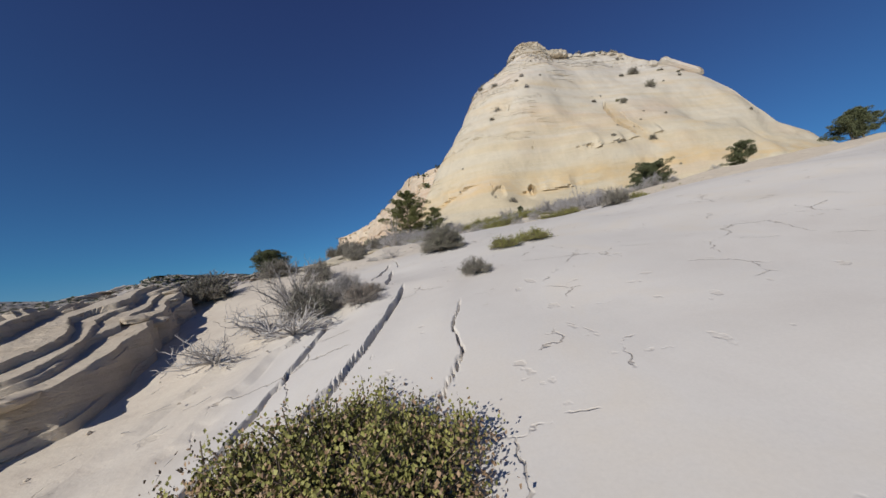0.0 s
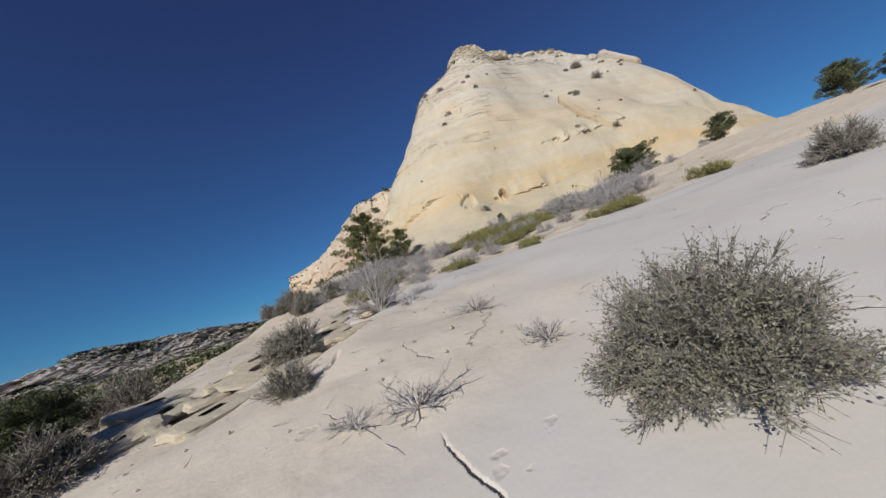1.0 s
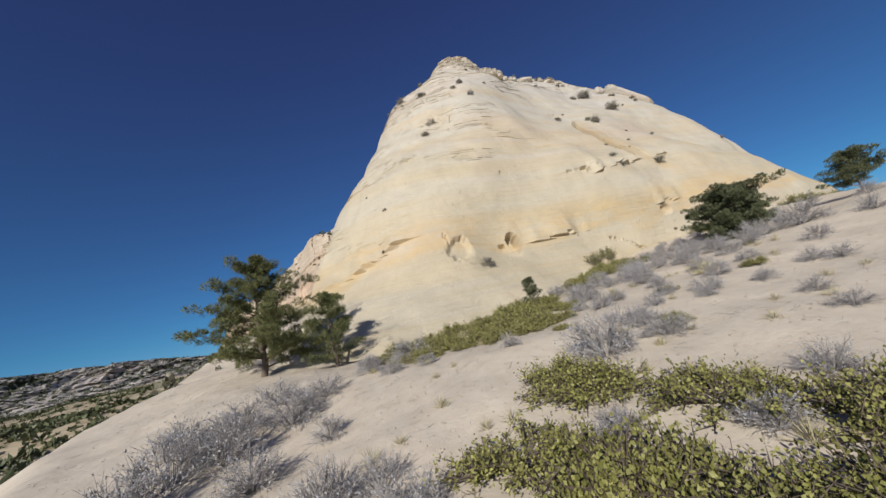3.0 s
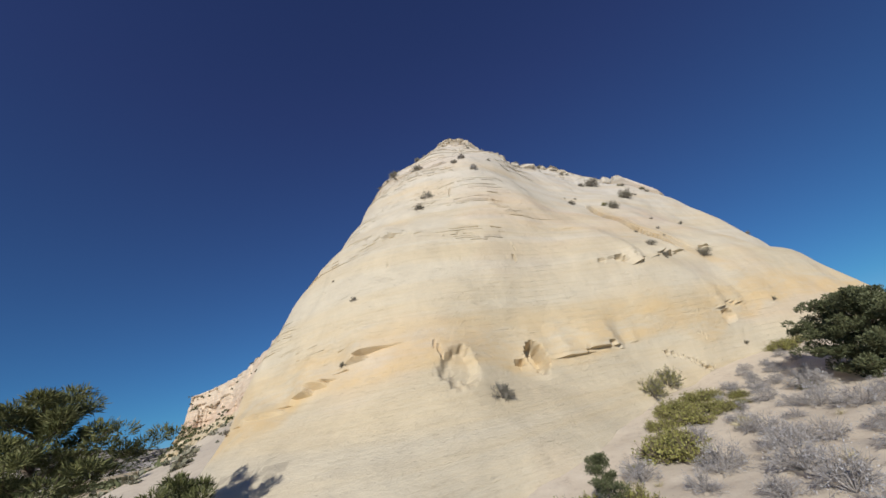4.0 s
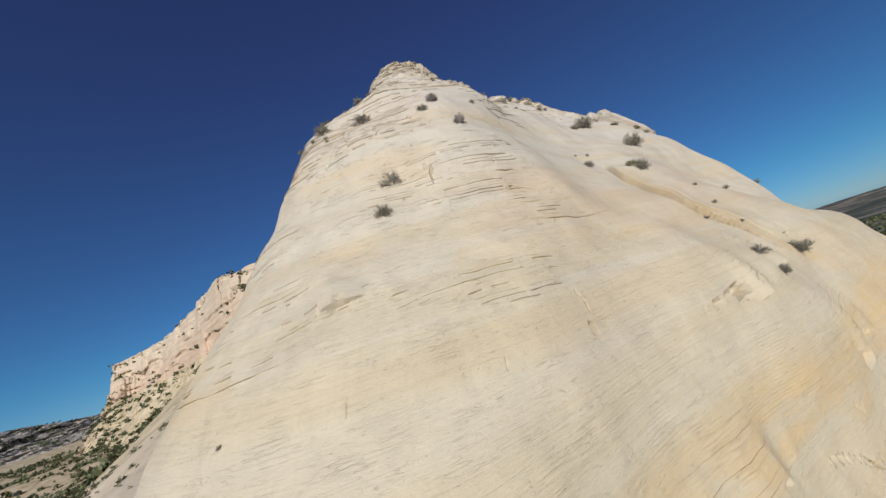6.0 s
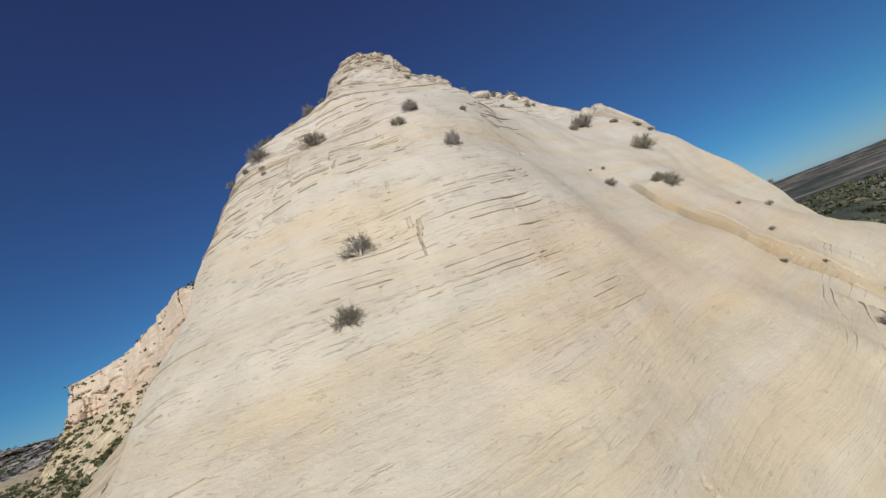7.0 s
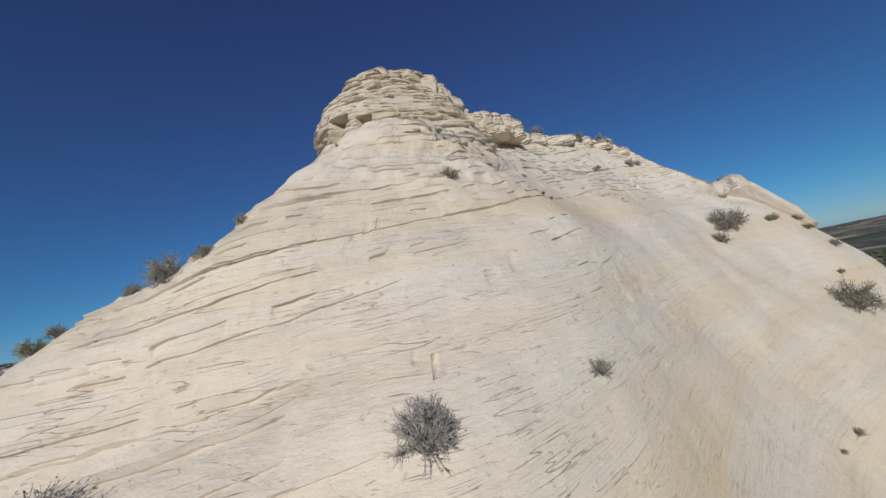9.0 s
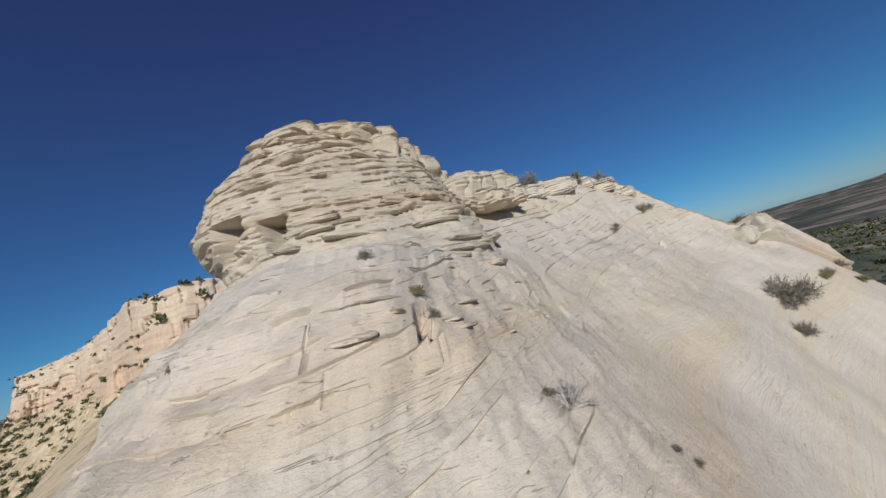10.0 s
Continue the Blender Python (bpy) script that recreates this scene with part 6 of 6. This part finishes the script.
def fallen_limb(seed, x, y, long, turn):
    """A bleached crooked limb on the sand, with broken side branches."""
    rng = np.random.default_rng(seed)
    log = tagged(new("fallen_limb"), "bleached crooked dead limb lying on sand", "dead wood", "dead limbs on the slope")
    s_ = np.linspace(0, 1, 14)
    a = turn + 0.9 * fuzz(s_ * 3, 1.0, 0, seed)
    px, py = x + np.cumsum(np.cos(a)) * long / 14, y + np.cumsum(np.sin(a)) * long / 14
    path = np.stack([px, py, ground_z(px, py) + 0.05 + 0.22 * np.sin(s_ * 3.1) * (0.4 + 0.6 * s_)], -1)
    part("limb", mesh_of("limb", *tubes(path[None], 0.032 * long / 2, 0.010, 7), SILVER), log)
    for k in (4, 6, 8, 9, 11, 12):
        w = rng.normal(size=3) * (1, 1, 0.35) + (0, 0, 0.25)
        t = np.linspace(0, 1, 5)[:, None]
        br = path[k] + w / np.linalg.norm(w) * t * rng.uniform(0.3, 0.7) * long / 2 + rng.normal(size=(5, 3)) * 0.05 * t
        part("branch", mesh_of("branch", *tubes(br[None], 0.012, 0.004, 5), SILVER), log)


fallen_limb(501, 5.6, 24.75, 2.4, 0.35)
fallen_limb(502, 9.4, 25.6, 2.0, 0.2)
fallen_limb(504, 7.9, 22.9, 1.6, 2.6)

# grass and yucca
YUCCA = [spiky_tuft(180, "pale green yucca rosette", 140, 0.42, 0.012, STRAW, "yucca")]
placed(YUCCA, on_ground([(18.58, 42.91, 1.51), (14.62, 44.68, 1.06), (20.66, 45.02, 1.33), (24.22, 53.15, 1.24), (27.4, 57.9, 1.5), (28.8, 57.6, 1.4)], 11), "yuccas")
GRASS = [spiky_tuft(182 + k, "dry straw grass tuft", 60, 0.42, 0.008, STRAW, "grass_tuft") for k in range(2)]
rng_g = random.Random(12)
placed(GRASS, on_ground([(rng_g.uniform(2, 26), rng_g.uniform(33, 55), rng_g.uniform(0.5, 1.0)) for _ in range(80)], 13), "grass tufts")

# trees
big_pine = conifer(201, "pine_tree", "broad ponderosa pine with open tiers beside the butte", 6.9, 6.8, 38, 0.22, 0.20, 0.05, True, 0.056, 150, 0.016, PINE)
placed([big_pine], [(-2.8, 53.9, float(ground_z(-2.8, 53.9)), 1, 1, 20)])
small_pine = conifer(202, "pine_tree", "smaller dark pine leaning beside the large one", 4.4, 3.6, 20, 0.20, 0.12, 0.06, True, 0.085, 100, 0.016, PINE)
placed([small_pine], [(1.3, 53.0, float(ground_z(1.3, 53.0)), 1, 1, 70)])
sapling = conifer(203, "juniper_sapling", "small grey-green juniper sapling", 1.9, 1.3, 16, 0.10, 0.04, 0.05, True, 0.11, 70, 0.012)
placed([sapling], [(13.6, 50.6, float(ground_z(13.6, 50.6)), 1, 1, 0)])
junipers = [conifer(210 + k, "juniper", "dense dark green juniper at the foot of the butte", 4.4, 5.5, 70, 0.16, 0.16, 0.02, False, 0.085, 100, 0.028) for k in range(2)]
placed([junipers[0]], [(33.6, 50.8, float(ground_z(33.6, 50.8)) - 0.4, 1.05, 1.0, 0)])
placed([junipers[1]], [(-7.0, 15.8, float(ground_z(-7.0, 15.8)), 0.24, 1.0, 40)])
side_junipers = [conifer(220 + k, "juniper", "open-crowned juniper with a dead snag on the slab's rim", 5.0, 6.2, 22, 0.24, 0.15, 0.18, True, 0.095, 120, 0.030) for k in range(2)]
placed(side_junipers, [(46.5, 36.0, float(ground_z(46.5, 36.0)) - 0.5, 0.72, 1, 0), (45.5, 48.3, float(ground_z(45.5, 48.3)), 0.75, 1, 120), (53, 40, float(ground_z(53, 40)), 0.7, 1, 200), (50.5, 34.0, float(ground_z(50.5, 34.0)) - 0.4, 0.6, 1, 300)])

# shrubs that root in the cracks of the face
CLIFF = [twiggy_shrub(230 + k, "dark grey-green shrub rooted in a crack of the rock face", twig_mat=DUSK, leaf_mat=DULL if k % 2 else DUSTY, stem_n=34 + 8 * k, twig_n=900, leaf_n=2400, height=0.5 + 0.06 * k, leaf=0.030, fine=0.0042, name="cliff_shrub", reach=0.20) for k in range(4)]
placed(CLIFF, on_rock([
    (18.6, 76.0, 43.6, 1.96), (22.8, 73.3, 42.7, 1.03), (54.7, 82.6, 47.0, 3.12), (54.5, 76.9, 40.4, 2.88), (38.6, 72.6, 36.4, 1.26), (45.2, 72.5, 36.0, 0.97),
    (45.2, 72.1, 35.6, 0.94), (20.3, 79.3, 47.5, 1.07), (21.2, 78.5, 47.8, 0.74), (15.0, 79.0, 44.0, 0.58), (17.1, 70.4, 35.4, 1.56), (15.4, 68.9, 32.9, 1.27), (35.6, 62.1, 24.6, 1.17),
    (43.2, 62.9, 23.4, 1.98), (36.0, 61.7, 23.0, 0.90), (44.0, 71.1, 34.7, 1.78), (14.6, 58.4, 13.8, 1.61), (6.4, 62.0, 17.3, 0.50), (7.6, 63.8, 21.9, 0.57), (61.8, 82.3, 47.1, 1.10),
    (67.2, 82.6, 46.8, 1.07), (64.0, 79.8, 44.1, 1.16), (74.4, 74.3, 31.6, 1.37), (15.9, 78.7, 44.6, 1.61),
], 14), "shrubs on the rock face")
GREENS = [twiggy_shrub(236 + k, "olive-green shrub rooted in a crack of the rock face", twig_mat=DUSK, leaf_mat=OLIVE, stem_n=40, twig_n=800, leaf_n=2600, height=0.5, leaf=0.032, fine=0.004, name="cliff_shrub") for k in range(2)]
placed(GREENS, on_rock([
    (26.4, 59.6, 12.0, 2.8), (28.6, 60.3, 12.5, 2.4), (43.3, 71.7, 35.5, 1.37), (16.8, 80.6, 46.8, 0.84), (29.7, 81.1, 53.3, 0.52), (60.9, 82.2, 47.1, 1.00), (65.2, 81.4, 45.8, 1.23), (37.4, 60.8, 11.5, 0.92),
], 19), "green shrubs on the rock face")
HIGH = [twiggy_shrub(240 + k, "small grey-green shrub clinging to the rock face", twig_mat=DUSK, leaf_mat=DUSTY if k else DULL, stem_n=40, twig_n=700, leaf_n=1300, height=0.55, leaf=0.036, fine=0.005, name="cliff_shrub") for k in range(3)]
placed(HIGH, on_rock([
    (28.2, 78.2, 50.0, 0.77), (28.3, 73.2, 44.1, 0.68), (17.3, 80.7, 47.0, 0.62), (19.0, 80.4, 47.5, 0.55), (22.4, 79.0, 48.9, 0.53), (15.6, 76.8, 42.6, 0.42), (41.1, 74.2, 38.2, 0.55),
    (58.9, 78.5, 42.3, 0.75), (23.6, 70.6, 39.8, 0.15), (55.8, 89.6, 55.2, 1.38), (48.3, 87.9, 54.0, 0.76), (29.3, 82.0, 54.4, 0.48), (29.9, 80.7, 52.7, 0.45), (25.8, 82.2, 53.2, 0.23),
    (32.6, 78.4, 49.5, 0.27), (32.8, 78.2, 49.2, 0.27), (29.4, 78.6, 50.6, 0.11), (49.0, 88.1, 54.3, 0.75), (57.3, 89.8, 55.4, 1.22), (30.9, 79.2, 51.1, 0.39), (51.0, 81.5, 46.1, 1.45),
    (15.7, 77.4, 43.3, 0.53), (14.2, 80.7, 44.0, 0.71), (46.4, 68.8, 31.4, 0.65), (38.5, 65.4, 27.7, 0.52), (41.2, 64.6, 26.7, 0.45), (44.3, 67.0, 29.0, 0.67), (50.6, 68.4, 30.3, 0.81),
    (39.7, 61.2, 14.3, 0.69), (6.5, 66.8, 24.6, 0.28), (46.1, 61.0, 17.6, 0.70), (39.2, 74.2, 38.2, 0.36), (-0.7, 67.4, 14.9, 0.64),
], 15), "small shrubs on the face")
CREST = [twiggy_shrub(250 + k, "grey-green shrub on the skyline of the ridge", twig_mat=DUSK, leaf_mat=DULL, stem_n=50, twig_n=600, leaf_n=1400, height=0.6, leaf=0.04, fine=0.006, name="ridge_shrub") for k in range(2)]
placed(CREST, on_rock([
    (45.0, 92.9, 59.5, 0.99), (46.8, 91.8, 59.3, 1.66), (53.6, 92.7, 59.7, 1.27), (56.4, 92.5, 59.3, 1.62), (45.6, 91.3, 58.5, 1.28), (52.9, 92.3, 59.1, 1.17), (66.4, 87.2, 51.9, 1.62),
], 16), "shrubs along the ridge")
SILVERS = [dead_brush(260, "tangled bleached dead shrub caught on the rock slope", 40, 520, 0.6)]
placed(SILVERS, on_rock([(31.2, 79.0, 50.8, 0.96)], 17), "dead shrubs on the face")
GREYCLIFF = [twiggy_shrub(270, "half-dead grey shrub with a green side on the face", leaf_mat=DUSTY, stem_n=80, twig_n=1500, leaf_n=900, height=0.8, leaf=0.034, fine=0.006, name="cliff_shrub")]
placed(GREYCLIFF, on_rock([(24.1, 73.5, 43.8, 1.21), (24.0, 70.7, 39.9, 1.17)], 18), "half-dead shrubs on the face")


# ---- things too many to count ----
def far_clumps(name, spots, label, per, material, leaf=0.42, category="scrub"):
    """Many small shrubs and trees far off, as one object: spots are x, y, z, size."""
    rng = np.random.default_rng(len(spots))
    spots = np.asarray(spots, float)
    n = len(spots) * per
    c, s = np.repeat(spots[:, :3], per, 0), np.repeat(spots[:, 3], per)[:, None]
    d = rng.normal(size=(n, 3))
    d /= np.linalg.norm(d, axis=-1, keepdims=True)
    d[:, 2] = np.abs(d[:, 2])
    r = rng.uniform(0.3, 1.0, (n, 1))
    at = c + d * r * s * np.array([0.5, 0.5, 0.62])
    way = d + rng.normal(size=(n, 3)) * 0.5
    le = s * leaf
    w = way / np.linalg.norm(way, axis=-1, keepdims=True)
    side = np.cross(w, rng.normal(size=(n, 3)))
    side /= np.linalg.norm(side, axis=-1, keepdims=True)
    v = np.stack([at - w * le * 0.3, at + side * le * 0.35, at + w * le * 0.6, at - side * le * 0.35], 1).reshape(-1, 3)
    return tagged(new(name, mesh_of(name, v, np.arange(4 * n).reshape(-1, 4), material, False)), label, category, kind="stuff")


def scattered(n, xa, xb, ya, yb, small, large, seed, keep):
    rng = np.random.default_rng(seed)
    x, y = rng.uniform(xa, xb, n), rng.uniform(ya, yb, n)
    ok = keep(x, y) & (fuzz(x / 14, y / 14, 0, seed) + 0.6 * rng.uniform(-1, 1, n) > -0.1)
    x, y = x[ok], y[ok]
    s = small + (large - small) * rng.uniform(0, 1, len(x)) ** 2
    return np.stack([x, y, ground_z(x, y) - 0.05 * s, s], -1)


valley = np.concatenate([
    scattered(2600, -190, -9, 45, 330, 0.8, 4.2, 401, lambda x, y: x < -17 - 0.12 * (y - 60)),
    scattered(9000, -420, -20, 120, 640, 1.5, 5.5, 406, lambda x, y: x < -17 - 0.12 * (y - 60)),
])
near_slope = scattered(1500, -70, -3, 58, 150, 0.5, 2.0, 405, lambda x, y: x < -3.5 - 0.10 * (y - 60))
far_clumps("slope_scrub", near_slope, "olive scrub on the tan slope beside the butte", 30, DUSTY)
far_clumps("valley_scrub", valley, "dark junipers and scrub on the valley slope", 14, NEEDLE, 0.62)
plain = scattered(20000, 75, 1100, -120, 900, 2.0, 8.0, 402, lambda x, y: (x > 90) & (y < 110 + 1.2 * x))
far_clumps("plain_scrub", plain, "dark pinyon and juniper scrub on the plain", 9, NEEDLE, 0.8)


def on_wall(ob, n, seed, z_low, small, large):
    me = ob.data
    co = np.empty(len(me.vertices) * 3)
    me.vertices.foreach_get("co", co)
    no = np.empty(len(me.vertices) * 3)
    me.vertices.foreach_get("normal", no)
    co, no = co.reshape(-1, 3), no.reshape(-1, 3)
    rng = np.random.default_rng(seed)
    flat = np.where((np.abs(no[:, 2]) > 0.62) & (co[:, 2] > z_low))[0]
    pick = co[rng.choice(flat, n)] + rng.normal(size=(n, 3)) * np.array([2, 2, 0.2])
    return np.concatenate([pick, (small + (large - small) * rng.uniform(0, 1, (n, 1)) ** 2)], 1)


far_clumps("cliff_scrub", on_wall(bpy.data.objects["backdrop_cliff"], 800, 403, 8, 2.0, 5.5), "scrub and junipers on the pink cliff's benches", 18, NEEDLE, 0.55)
far_clumps("wall_trees", on_wall(bpy.data.objects["backdrop_wall"], 1500, 404, 14, 3, 8), "trees on the far canyon wall", 16, NEEDLE)


def litter():
    """Small stones, broken twigs and dry leaves on the sand."""
    rng = np.random.default_rng(77)
    n = 11000
    x, y = rng.uniform(-9, 26, n), rng.uniform(1.5, 58, n)
    ok = soil_at(x, y) > rng.uniform(0.25, 1.0, n)
    x, y = x[ok], y[ok]
    z = ground_z(x, y)
    k = len(x) // 2
    s = rng.uniform(0.012, 0.05, k)
    corner = np.array([[1, 0, 0], [0, 1, 0], [-1, 0, 0], [0, -1, 0], [0, 0, 0.7], [0, 0, -0.5]])
    v = corner[None] * s[:, None, None] * rng.uniform(0.6, 1.4, (k, 6, 1)) + np.stack([x[:k], y[:k], z[:k] + 0.2 * s], -1)[:, None]
    tri = np.array([[0, 1, 4, 4], [1, 2, 4, 4], [2, 3, 4, 4], [3, 0, 4, 4]])[:, :3]
    f = (np.arange(k)[:, None, None] * 6 + tri[None]).reshape(-1, 3)
    tagged(new("loose_stones", mesh_of("loose_stones", v.reshape(-1, 3), f, SHELF, False)), "small loose sandstone chips on sand", "stones", kind="stuff")
    x, y, z = x[k:], y[k:], z[k:]
    a, le = rng.uniform(0, 2 * np.pi, len(x)), rng.uniform(0.06, 0.35, len(x))
    tip = np.stack([np.cos(a) * le, np.sin(a) * le, rng.uniform(0, 0.06, len(x))], -1)
    base = np.stack([x, y, z + 0.008], -1)
    end = base + tip
    end[:, 2] = ground_z(end[:, 0], end[:, 1]) + rng.uniform(0.005, 0.05, len(x))
    p = np.stack([base, (base + end) / 2 + rng.normal(size=base.shape) * 0.012, end], 1)
    tagged(new("fallen_twigs", mesh_of("fallen_twigs", *tubes(p, 0.005, 0.002), SILVER)), "fallen grey twigs on sand", "twigs", kind="stuff")


litter()
